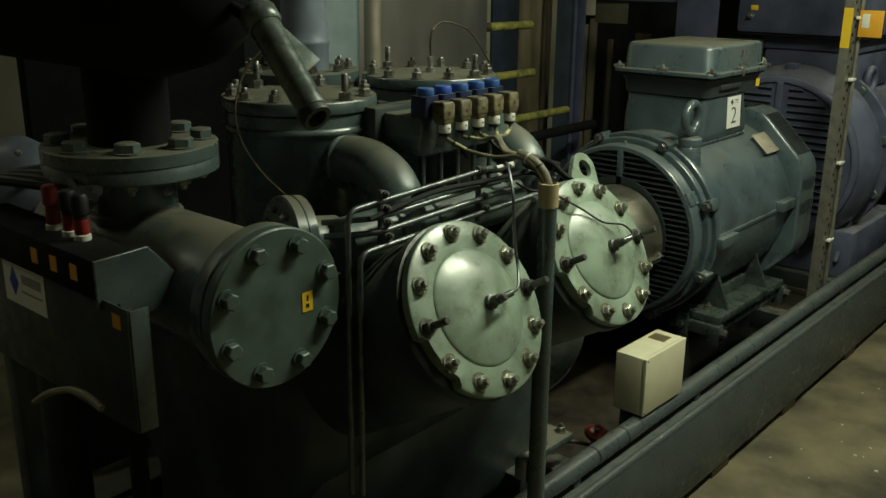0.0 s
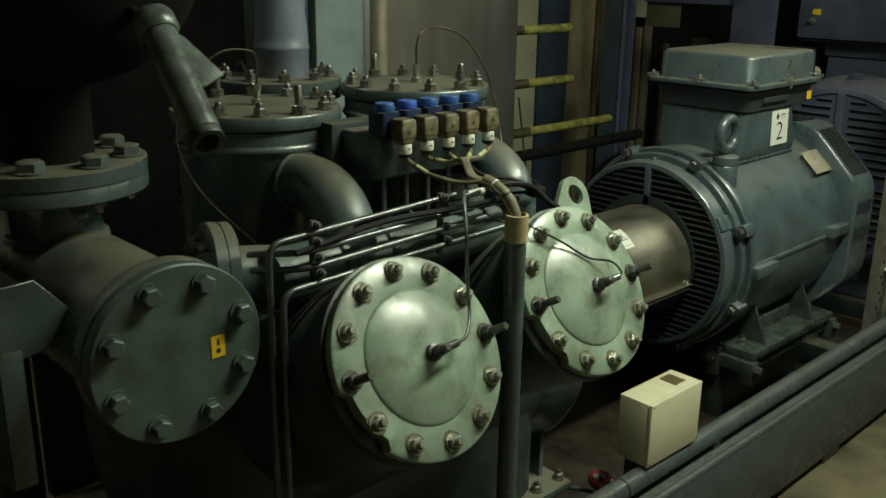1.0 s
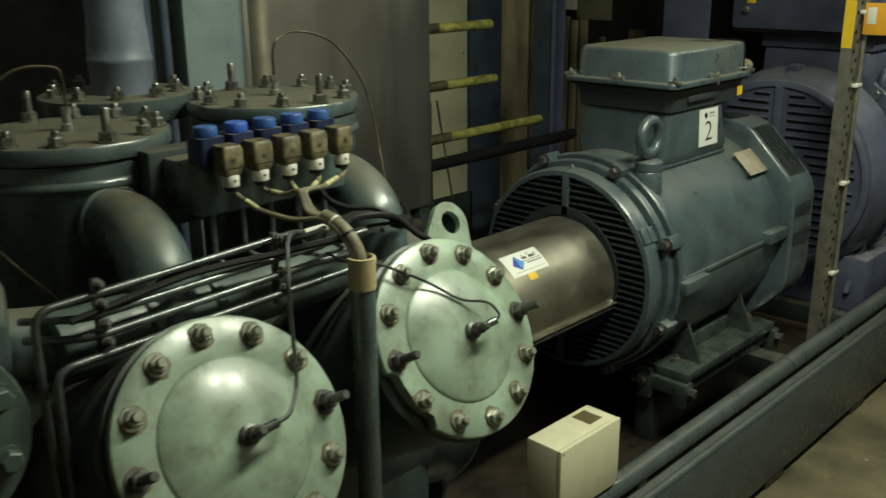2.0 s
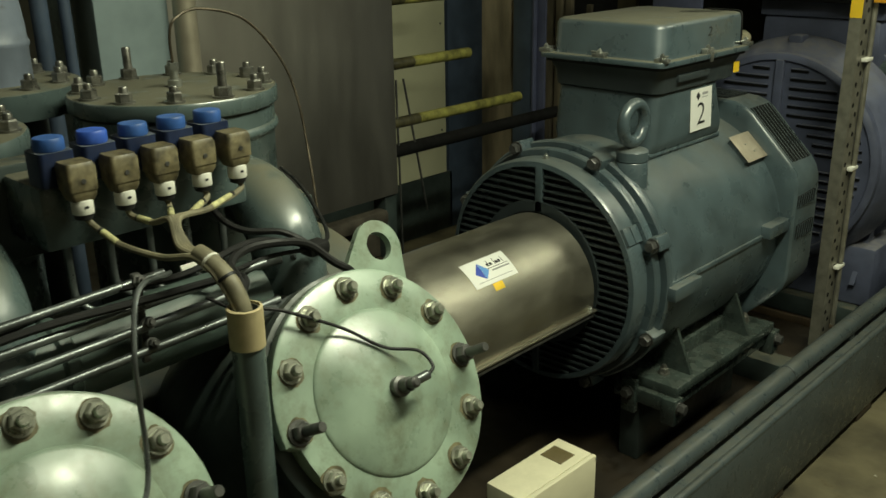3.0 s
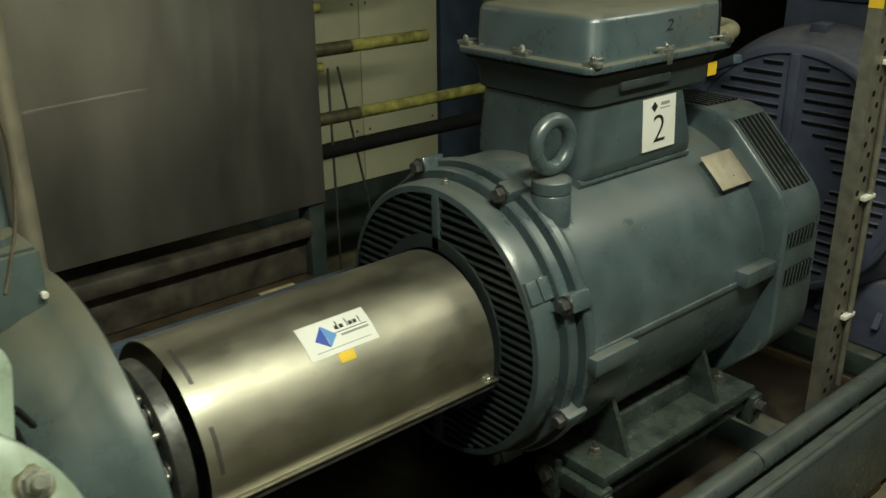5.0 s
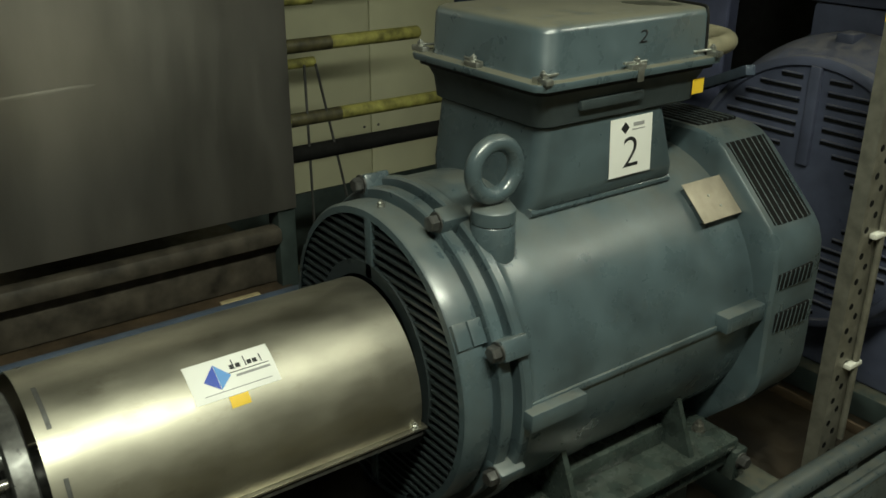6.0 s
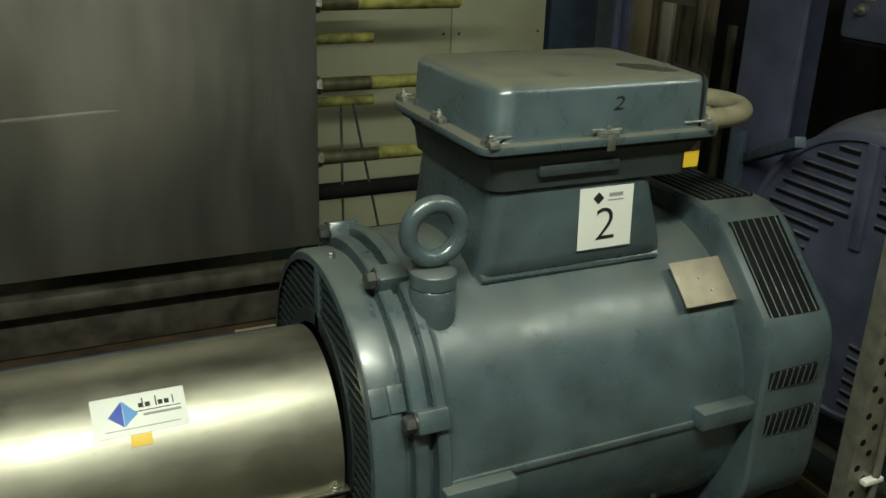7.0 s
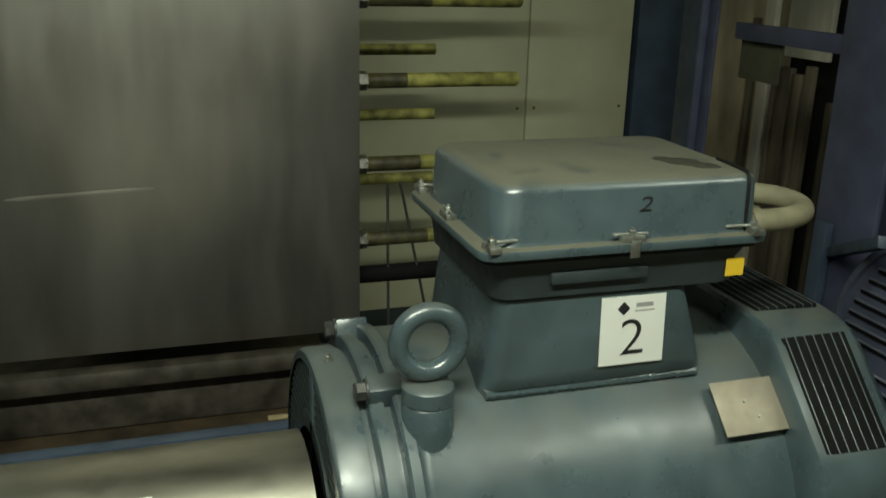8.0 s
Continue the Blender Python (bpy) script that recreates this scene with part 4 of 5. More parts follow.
# ---- valve block with five solenoid coils ----
block = thing("valve_block", (-1.46, 1.73, 1.17), "dark green valve block with five solenoid valves", "valve block")
part("body", box((-1.55, 1.565, 1.225), (-1.430, 1.895, 1.318), 0.006), PAINT, block)
part("back_plate", box((-1.60, 1.54, 1.185), (-1.551, 1.93, 1.33), 0.005), PAINT_DARK, block)
for k in range(5):
    y = 1.604 + 0.062 * k
    coil = part("coil", loft([rect_at(-1.44, y - 0.012, 1.319, 0.050, 0.050, 0.008), rect_at(-1.44, y - 0.012, 1.366, 0.050, 0.050, 0.008)]), COIL_NAVY, block, "blue solenoid coil")
    part("cap", lathe([(0.0205, 0), (0.0212, 0.002), (0.0208, 0.015), (0.0192, 0.0175), (0.0, 0.018)], frame_of((-1.438, y - 0.012, 1.3662), (0, 0, 1)), 28), COIL_BLUE if k == 1 else COIL_MID, coil, "blue coil cap")
    plug = part("plug", loft([rect_at(-1.391, y, 1.3030, 0.028, 0.030, 0.004), rect_at(-1.391, y, 1.3110, 0.035, 0.037, 0.005), rect_at(-1.392, y, 1.3170, 0.036, 0.038, 0.005), rect_at(-1.392, y, 1.3175, 0.039, 0.041, 0.005), rect_at(-1.393, y, 1.3490, 0.041, 0.042, 0.006), rect_at(-1.394, y, 1.3550, 0.036, 0.037, 0.006)]), PLUG, coil, "grimy square cable plug")
    part("plug_screw", lathe([(0.0035, 0), (0.0035, 0.003)], frame_of((-1.3745, y, 1.331), (1, 0, 0)), 10), DARK_STEEL, coil)
    part("gland", lathe([(0.0142, 0), (0.0146, 0.001), (0.0146, 0.018), (0.0135, 0.020)], frame_of((-1.388, y, 1.284), (0, 0, 1)), 20), WHITE, coil, "white cable gland")
    part("gland_mark", box((-1.3737, y - 0.003, 1.293), (-1.3732, y + 0.002, 1.2965)), INK, coil)
    part("gland_nut", lathe([(0.010, 0), (0.0125, 0.002), (0.0125, 0.0085)], frame_of((-1.388, y, 1.2755), (0, 0, 1)), 20), BLACK, coil)
    # grey leads: four meet under the third coil, the fifth joins lower down
    a0 = Vector((-1.388, y, 1.280))
    fan = Vector((0.0016 * (k - 2.5), 0.0036 * (k - 2.5), 0))
    meet, tied, end = Vector((-1.296, 1.686, 1.274)) + fan, Vector((-1.217, 1.674, 1.243)) + fan, Vector((-1.146, 1.685, 1.15)) + fan
    low = meet.lerp(tied, 0.45) + Vector((0, -0.006, -0.012))
    side = Vector((0.008, (0.008, 0.003, 0.0, 0.0, -0.003)[k], -0.014))
    if k:
        way = [a0, a0 + side, a0.lerp(meet, 0.55) + Vector((0.004, 0, -0.012)), meet, low, tied]
    else:
        way = [a0, a0 + side, Vector((-1.335, 1.622, 1.247)), Vector((-1.272, 1.648, 1.236)), tied]
    lead = part("lead", cable(way + [tied.lerp(end, 0.4) + Vector((0.012, 0, 0.022)), end + Vector((0, 0, 0.035)), end], 0.0046), CABLE, block, "grey signal lead")
    f0, f1 = way[1], way[2]
    part("ferrule", rod(f0.lerp(f1, 0.35), f0.lerp(f1, 0.95), 0.0050, 10), FERRULE, lead)
    part("ferrule_ring", rod(f0.lerp(f1, 0.27), f0.lerp(f1, 0.35), 0.0052, 10), BLACK, lead)
sheath = [Vector(p) for p in ((-1.225, 1.675, 1.246), (-1.200, 1.677, 1.239), (-1.172, 1.681, 1.222), (-1.152, 1.685, 1.19), (-1.146, 1.686, 1.14))]
part("sheath", cable(sheath, 0.0125, 14), CABLE, block, "grey sheath round the gathered leads")
for k in (1, 2):
    part("cable_tie", lathe([(0.0128, -0.002), (0.0138, -0.002), (0.0138, 0.002), (0.0128, 0.002)], frame_of(sheath[k], sheath[k + 1] - sheath[k - 1]), 16), WHITE if k == 1 else BLACK, block)
# small tubes that drop from the block
for k in range(5):
    y = 1.60 + 0.064 * k
    part("drop_tube", tube([(-1.452, y, 1.232), (-1.452, y, 1.135 - 0.008 * k), (-1.43, min(y + (0.09 if k % 2 else 0.03), 1.87), 1.112), (-1.34, min(y + 0.16, 1.915), 1.150)], 0.0062, 0.035), TUBE, block)

# ---- conduit post with taped top ----
post = thing("conduit_post", (-1.146, 1.685, 0.1), "dark green plastic conduit post with taped top", "conduit")
part("pipe", lathe([(0.0215, 0.0), (0.0215, 1.085), (0.017, 1.086), (0.017, 1.0)], frame_of((-1.146, 1.688, 0.1), (0, -0.002, 1)), 28), PAINT, post)
part("tape_collar", lathe([(0.0218, 0), (0.0235, 0.001), (0.0235, 0.055), (0.0195, 0.056), (0.0195, 0.02)], frame_of((-1.146, 1.686, 1.133), (0, 0, 1)), 28), BEIGE_TAPE, post, "beige tape wound round the rim")
part("bracket", box((-1.20, 1.668, 0.42), (-1.165, 1.704, 0.48), 0.003), STEEL, post)
bundle = thing("cable_bundle", (-1.26, 1.76, 1.1), "black cable ties and cables round the conduit post", "cables")
for pts, r, mt in (([(-1.452, 1.835, 1.26), (-1.43, 1.825, 1.238), (-1.402, 1.832, 1.212), (-1.37, 1.85, 1.200), (-1.338, 1.886, 1.197), (-1.315, 1.91, 1.182), (-1.295, 1.93, 1.160), (-1.275, 1.97, 1.125), (-1.33, 2.07, 1.07), (-1.42, 2.12, 0.98)], 0.0052, BLACK),
                   ([(-1.15, 1.69, 1.16), (-1.18, 1.705, 1.205), (-1.25, 1.738, 1.207), (-1.29, 1.795, 1.205), (-1.29, 1.853, 1.199), (-1.292, 1.904, 1.182), (-1.272, 1.938, 1.148), (-1.262, 1.962, 1.130), (-1.31, 2.06, 1.06), (-1.42, 2.1, 0.96)], 0.0066, BLACK),
                   ([(-1.22, 1.70, 1.205), (-1.27, 1.76, 1.187), (-1.30, 1.84, 1.178), (-1.301, 1.924, 1.170), (-1.344, 1.985, 1.166), (-1.468, 2.06, 1.170), (-1.62, 2.14, 1.173), (-1.762, 2.205, 1.166)], 0.0036, BLACK),
                   ([(-1.28, 1.25, 1.165), (-1.285, 1.45, 1.185), (-1.27, 1.62, 1.185), (-1.24, 1.74, 1.19), (-1.17, 1.70, 1.19)], 0.006, BLACK),
                   ([(-1.30, 1.40, 1.18), (-1.30, 1.55, 1.20), (-1.28, 1.68, 1.20), (-1.303, 1.80, 1.208), (-1.306, 1.87, 1.192), (-1.302, 1.925, 1.170)], 0.005, BLACK),
                   ([(-1.24, 1.76, 1.12), (-1.28, 1.83, 1.105), (-1.33, 1.90, 1.085), (-1.40, 1.95, 1.05), (-1.46, 1.98, 1.00)], 0.0065, TUBE)):
    part("cable", cable(pts, r), mt, bundle)
part("knot", box((-1.318, 1.905, 1.158), (-1.286, 1.945, 1.180), 0.006), BLACK, bundle, "taped cable joint")
part("crimp", rod((-1.30, 1.69, 1.197), (-1.285, 1.735, 1.203), 0.008, 12), WHITE, bundle)

# ---- bundle of four bent oil lines in front of the manifold ----
lines = thing("oil_line_bundle", (-1.28, 1.25, 0.5), "four bent bare steel oil lines in clamps", "pipes")
for k in range(4):
    z = 1.193 - 0.029 * k
    x = -1.295 + 0.007 * k
    y1 = (1.66, 1.82, 1.74, 1.83)[k]
    if k in (0, 3):
        pts = [(x, y1, z + 0.012), (x, 1.205 + (0.012 if k else 0), z - 0.006), (x - 0.005, 1.205 + (0.012 if k else 0), 0.55)]
    else:
        pts = [(x, y1, z + 0.012), (x, 1.275, z - 0.004), (x - 0.10, 1.22, z - 0.02)]
    part("line", tube(pts, 0.0062, 0.03, 12), TUBE, lines)
for y in (1.30, 1.62):
    part("clamp", box((-1.302, y - 0.006, 1.085), (-1.292, y + 0.006, 1.215), 0.002), DARK_STEEL, lines)
    for k in range(4):
        piece("clamp_screw", SMALL_DARK, frame_of((-1.288 + 0.004 * k, y, 1.205 - 0.029 * k), (0.9, 0, 0.4)), lines)

# ---- suction strainer: horizontal drum with blind cover, neck and top flange ----
drum = thing("suction_strainer", (-1.6, 1.028, 0.6), "dark green flanged suction strainer drum", "strainer")
dm = frame_of((-1.300, 1.028, 1.030), (1, 0, 0))
part("drum", lathe([(0.125, -0.75), (0.13, -0.70), (0.13, -0.07), (0.155, -0.062), (0.157, -0.058), (0.157, -0.030), (0.152, -0.027)], dm, 72), PAINT, drum)
cover = part("blind_cover", lathe([(0.148, -0.0265), (0.155, -0.025), (0.157, -0.022), (0.157, -0.003), (0.154, 0.0), (0, 0.0005)], dm, 80), FLAT_COVER, drum, "flat grey-green blind cover with eight bolts")
for k in range(8):
    a = radians(22.5 + 45 * k)
    piece("bolt", HEAD, frame_of((-1.300, 1.028 + 0.126 * math.cos(a), 1.030 + 0.126 * math.sin(a)), (1, 0, 0), 31 * k), cover)
part("yellow_sticker", box((-0.013, -0.020, 0), (0.013, 0.020, 0.0008), m=Matrix.Translation((-1.2992, 1.098, 1.026)) @ FACE), YELLOW, cover, "small yellow sticker with unread print")
bars([(0, 0.008, 0.004, 0.012), (0, -0.008, 0.007, 0.008)], INK, Matrix.Translation((-1.2984, 1.098, 1.026)) @ FACE, cover)
part("neck", lathe([(0.092, -0.30), (0.088, -0.10), (0.088, 0.0)], frame_of((-1.765, 1.022, 1.232), (0, 0, 1)), 56), PAINT, drum)
part("neck_weld", lathe([(0.10, 0), (0.097, 0.008), (0.09, 0.012)], frame_of((-1.765, 1.022, 1.135), (0, 0, 1)), 48), PAINT, drum)
piece("neck_plug", SMALL, frame_of((-1.655, 1.03, 1.20), (1, 0.2, 0)), drum)
flange = part("top_flange", lathe([(0.10, 0), (0.178, 0.0), (0.181, 0.003), (0.181, 0.026), (0.179, 0.0285), (0.179, 0.031), (0.181, 0.033), (0.181, 0.058), (0.177, 0.061), (0.10, 0.061)], frame_of((-1.765, 1.022, 1.232), (0, 0, 1)), 80), PAINT, drum)
for k in range(8):
    a = radians(12 + 45 * k)
    p = Vector((-1.765 + 0.145 * math.cos(a), 1.022 + 0.145 * math.sin(a), 1.293))
    piece("flange_bolt", HEAD_BIG, frame_of(p, (0, 0, 1), 25 * k), flange)
    piece("flange_nut", NUT, frame_of(p - Vector((0, 0, 0.061)), (0, 0, -1), 25 * k), flange)
part("riser", lathe([(0.085, 0), (0.085, 0.55)], frame_of((-1.765, 1.022, 1.293), (0, 0, 1)), 48), VOID, drum)

# ---- black insulated vessel overhead with its drain stub ----
vessel = thing("insulated_vessel", (-2.0, 1.0, 1.44), "black insulated pressure vessel over the compressor", "vessel")
part("shell", lathe([(0.0, 0.0), (0.08, 0.012), (0.14, 0.035), (0.19, 0.075), (0.23, 0.135), (0.25, 0.22), (0.25, 1.6), (0, 1.6)], frame_of((-1.40, 1.02, 1.69), (-1, 0, 0)), 64), VOID, vessel)
stub = thing("stub_pipe", (-1.25, 1.04, 1.4), "slanting grey-green stub pipe with an end collar", "pipe")
p, q = Vector((-1.340, 1.045, 1.566)), Vector((-1.184, 1.038, 1.402))
d = (q - p).normalized()
part("pipe", lathe([(0.0285, 0), (0.026, (q - p).length - 0.02), (0.024, (q - p).length - 0.018)], frame_of(p, d), 28), STUB, stub)
part("collar", lathe([(0.020, -0.020), (0.030, -0.012), (0.034, -0.004), (0.034, 0.020), (0.030, 0.026)], frame_of(p, d), 28), STUB, stub)
n = d.cross(Y).normalized()
w = p + d * 0.024 + Y * 0.025
part("web_plate", prism([(0, 0), (0.105, 0.0), (0.105, 0.012), (0.085, 0.05), (0.01, 0.012)], 0.006, Matrix(((d.x, 0, n.x, w.x), (d.y, 1, n.y, w.y), (d.z, 0, n.z, w.z), (0, 0, 0, 1))), 0.001), STUB, stub)
part("end_ring", lathe([(0.0262, -0.024), (0.0272, -0.022), (0.0272, -0.002), (0.0262, 0.0), (0.018, 0.0), (0.018, -0.02)], frame_of(q, d + Vector((0.25, 0, 0.1))), 28, False), PAINT_DARK, stub)
part("stay", rod(p + d * 0.03, (-1.50, 1.06, 1.60), 0.012, 16), VOID, stub)
# ---- cream junction box beside the rail ----
jb = thing("junction_box", (-1.275, 2.48, 0.2), "cream steel junction box beside the rail", "box")
jm = Matrix.Translation((-1.276, 2.487, 0.416)) @ pose(0, 0, 0, 0, 0, -1)
part("case", box((-0.046, -0.128, -0.096), (0.050, 0.122, 0.096), 0.004, jm), BOX_CREAM, jb)
part("cover", box((0.0505, -0.128, -0.096), (0.063, 0.122, 0.096), 0.003, jm), BOX_CREAM, jb)
part("window", box((-0.030, 0.035, 0.0955), (0.028, 0.088, 0.0975), 0.001, jm), BROWN, jb, "brown rectangle on the top")
for y in (-0.12, 0.12):
    for z in (-0.088, 0.088):
        part("screw", lathe([(0.003, 0), (0.003, 0.0015)], jm @ frame_of((0.063, y, z), (1, 0, 0)), 10), DARK_STEEL, jb)
part("stand", box((-1.32, 2.40, 0.1), (-1.29, 2.58, 0.316), 0.003), PAINT_DARK, jb)

tray = thing("drip_tray", (-1.6, 2.7, 0.0), "rusty brown oily tray floor inside the skid", "tray")
part("sheet", box((-2.3, 1.25, 0.0), (-1.31, 7.0, 0.012), 0.002), material("oily_rust", (0.024, 0.017, 0.0095), 0.55, vary=0.6, scale=6, bump=0.3), tray)
for x in (-2.3, -1.325):
    part("tray_lip", box((x, 1.25, 0.0125), (x + 0.012, 7.0, 0.05), 0.002), PAINT_DARK, tray)
for y in (1.75, 4.7):
    part("tray_rib", box((-2.28, y, 0.0125), (-1.33, y + 0.012, 0.045), 0.002), BROWN_RUST, tray)
bracket = thing("anchor_bracket", (-1.6, 2.18, 0.012), "dark green welded foot bracket of the compressor", "bracket")
for y, top in ((2.10, 0.36), (2.235, 0.415)):
    part("plate", prism([(-1.80, 0.22), (-1.50, 0.22), (-1.50, top - 0.03), (-1.525, top), (-1.80, top)], 0.014, Matrix(((1, 0, 0, 0), (0, 0, 1, y), (0, 1, 0, 0), (0, 0, 0, 1)))), PAINT, bracket)
part("base", box((-1.82, 2.05, 0.195), (-1.42, 2.29, 0.22), 0.004), PAINT, bracket)
part("leg", box((-1.80, 2.08, 0.012), (-1.50, 2.26, 0.195), 0.004), PAINT_DARK, bracket)
for y in (2.17, 2.27):
    piece("bolt", NUT_BRIGHT, frame_of((-1.455, y, 0.22), (0, 0, 1)), bracket)
VX, VY = -1.425, 2.442
valve = thing("hand_valve", (VX, VY, 0.012), "small valve with a red handwheel and copper line", "valve")
part("wheel", lathe([(0.012, 0.004), (0.030, 0.0), (0.039, 0.004), (0.041, 0.011), (0.038, 0.019), (0.028, 0.022), (0.012, 0.015)], frame_of((VX, VY, 0.145), (0.25, -0.1, 1)), 32), RED, valve, "red handwheel")
part("wheel_nut", rod((VX, VY, 0.145), (VX + 0.007, VY - 0.003, 0.176), 0.008, 12, 0.001), DARK_STEEL, valve)
part("body", lathe([(0.03, 0), (0.03, 0.05), (0.024, 0.058), (0.018, 0.07), (0.018, 0.13)], frame_of((VX, VY, 0.012), (0, 0, 1)), 20), BEIGE_TAPE, valve, "pale brass valve body")
part("line", cable([(VX - 0.02, VY - 0.01, 0.11), (VX - 0.05, VY - 0.07, 0.135), (VX - 0.09, VY - 0.16, 0.165), (VX - 0.16, VY - 0.26, 0.20)], 0.007), DARK_STEEL, valve)

twig = solo("dry_twig", cable([(-0.757, 2.82, FLOOR + 0.004), (-0.735, 2.87, FLOOR + 0.006), (-0.715, 2.93, FLOOR + 0.004)], 0.004), WOOD, "dry twig lying on the concrete", "litter")
rnd = random.Random(5)
chips = bmesh.new()
for k in range(46):
    x, y, r = rnd.uniform(-1.10, -0.5), rnd.uniform(2.6, 5.2), rnd.uniform(0.003, 0.012)
    pts = [(r * rnd.uniform(0.5, 1) * math.cos(a), r * rnd.uniform(0.5, 1) * math.sin(a)) for a in (0, 1.3, 2.4, 3.6, 5.0)]
    add_prism(chips, pts, r * 0.4, Matrix.Translation((x, y, FLOOR)))
solo("paint_chips", chips, BEIGE, "pale chips of paint scattered on the concrete", "litter", kind="stuff")

# ---- plate heat exchanger: stainless cover sheet, tie rods ----
hx = thing("plate_heat_exchanger", (-3.0, 3.0, FLOOR), "stainless cover sheet of a plate heat exchanger", "heat exchanger")
PXX = -2.731
part("cover_sheet", box((PXX - 0.006, 2.46, 0.655), (PXX, 3.45, 2.6), 0.001), SHEET, hx, "dull brushed stainless sheet")
part("sheet_return", box((PXX - 0.06, 3.440, 0.665), (PXX - 0.006, 3.452, 2.6), 0.001), SHEET, hx)
crease = []
for k in range(25):
    y = 2.50 + 0.42 * k / 24
    h = 0.0007 * min(1.0, k / 5, (24 - k) / 5) + 0.0001
    crease.append([Vector((PXX + h * math.exp(-(u / 0.006) ** 2) - 0.0003, y, 1.10 + 0.016 * (k / 24) - u)) for u in np.linspace(-0.024, 0.024, 17)] + [Vector((PXX - 0.002, y, 1.10 + 0.016 * (k / 24) + u)) for u in (-0.024, 0.024)])
part("crease", loft(crease), SHEET, hx)
part("core", box((-3.38, 2.45, 0.70), (PXX - 0.07, 3.38, 2.55), 0.01), PAINT_DARK, hx)
part("bottom_bar", box((PXX - 0.06, 2.2, 0.541), (PXX + 0.004, 3.40, 0.602), 0.018), RUST, hx, "rusty horizontal bar under the sheet")
part("kick_plate", box((PXX - 0.06, 2.0, 0.40), (PXX - 0.05, 3.40, 0.53), 0.002), RUST, hx)
part("drip_ledge", box((PXX - 0.06, 2.0, 0.35), (PXX + 0.26, 3.42, 0.395), 0.004), BROWN_RUST, hx, "rust-brown ledge under the bar")
part("end_leg", box((PXX - 0.08, 3.39, FLOOR), (PXX - 0.01, 3.45, 0.66), 0.004), PAINT_DARK, hx)
part("plinth", box((-3.4, 2.0, FLOOR), (PXX - 0.06, 3.40, 0.47), 0.01), material("rusty_plinth", (0.06, 0.05, 0.035), 0.7, vary=0.5), hx)
for z in (2.06, 1.835, 1.605, 1.375, 1.13, 0.898):
    end = 3.965 if z > 1.2 else (4.0 if z > 1.0 else 4.34)
    part("tie_rod", lathe([(0.0215, 0.0), (0.0215, end - 3.3 - 0.006), (0.017, end - 3.3)], frame_of((-2.85, 3.3, z), Y), 18), ROD, hx, "threaded tie rod coated in yellow wax")
    part("greasy_thread", rod((-2.85, 3.50, z), (-2.85, 3.60 + 0.09 * abs(math.sin(9 * z)), z), 0.0222, 18, 0.0015), GREASE, hx, "dark greasy stretch of thread")
    part("tie_nut", prism(hexagon(0.050), 0.028, frame_of((-2.85, 3.47, z), Y, 12), 0.002), MID_STEEL, hx)
    part("tie_washer", rod((-2.85, 3.46, z), (-2.85, 3.469, z), 0.034, 24), MID_STEEL, hx)
for z in (1.86, 1.64, 1.42, 1.20, 0.975):
    part("rear_tie_rod", rod((-3.3, 3.3, z), (-3.3, 3.84, z), 0.019, 18), ROD, hx, "threaded tie rod coated in yellow wax")
part("guide_bar", rod((-2.85, 3.3, 0.785), (-2.85, 4.62, 0.785), 0.027, 20), VOID, hx, "dark round guide bar")
part("brace", rod((-2.84, 3.56, 1.07), (-2.84, 3.57, 0.3), 0.0045, 8), DARK_STEEL, hx)
part("brace", rod((-2.84, 3.60, 1.07), (-2.84, 3.72, 0.5), 0.0045, 8), DARK_STEEL, hx)

solo("wood_offcut", box((-2.835, 3.17, 0.396), (-2.815, 3.30, 0.404), 0.002, Matrix.Translation((0.10, 0, 0)) @ pose(0, 0, 0, 0, 0, 0)), BEIGE_TAPE, "pale wooden offcut lying on the rusty ledge", "litter")

# ---- cream panelled cabinet behind ----
cab = thing("panel_cabinet", (-3.9, 4.2, FLOOR), "cream panelled cabinet with screwed steel panels", "cabinet")
for a, b in ((2.9, 3.65), (3.655, 4.412), (4.418, 4.89)):
    part("panel", box((-3.88, a, 0.265), (-3.84, b, 3.0), 0.003), CREAM, cab)
    for z in (0.52, 1.12, 1.72, 2.32):
        for y in (a + 0.035, b - 0.035):
            part("screw", lathe([(0.007, 0), (0.005, 0.003)], frame_of((-3.84, y, z), (1, 0, 0)), 8), DARK_STEEL, cab)
part("base_channel", box((-3.95, 2.9, FLOOR), (-3.85, 4.95, 0.26), 0.006), PAINT_DARK, cab)

# ---- steelwork and pipes behind the compressor ----
def column(name, a, b, mat, label):
    return solo(name, box(a, b, 0.006), mat, label, "column", "steel columns")


side = thing("side_cladding", (-3.9, 5.2, FLOOR), "blue and grimy beige cladding beside the cream cabinet", "cladding")
part("panel", box((-3.95, 4.925, FLOOR), (-3.85, 5.22, 3.2), 0.004), BLUE, side, "dark blue steel panel")
part("panel", box((-3.95, 5.222, FLOOR), (-3.865, 5.74, 3.2), 0.004), material("grimy_beige_panel", (0.36, 0.30, 0.2), 0.6, vary=0.6, scale=6, wear=0.7, stretch=(1, 1, 0.3)), side, "grimy beige panel")
col = thing("steel_column", (-3.15, 4.76, FLOOR), "blue painted steel angle column of the frame", "column", "steel columns")
part("flange", box((-3.227, 4.750, FLOOR), (-3.10, 4.762, 3.2), 0.002), BLUE, col)
part("edge_rib", box((-3.099, 4.738, FLOOR), (-3.086, 4.775, 3.2), 0.003), COLUMN_BLUE, col)
part("web", box((-3.085, 4.762, FLOOR), (-3.035, 4.775, 3.2), 0.002), COLUMN_BLUE, col)
col = thing("steel_column", (-2.36, 4.85, FLOOR), "violet-blue painted broad steel column", "column", "steel columns")
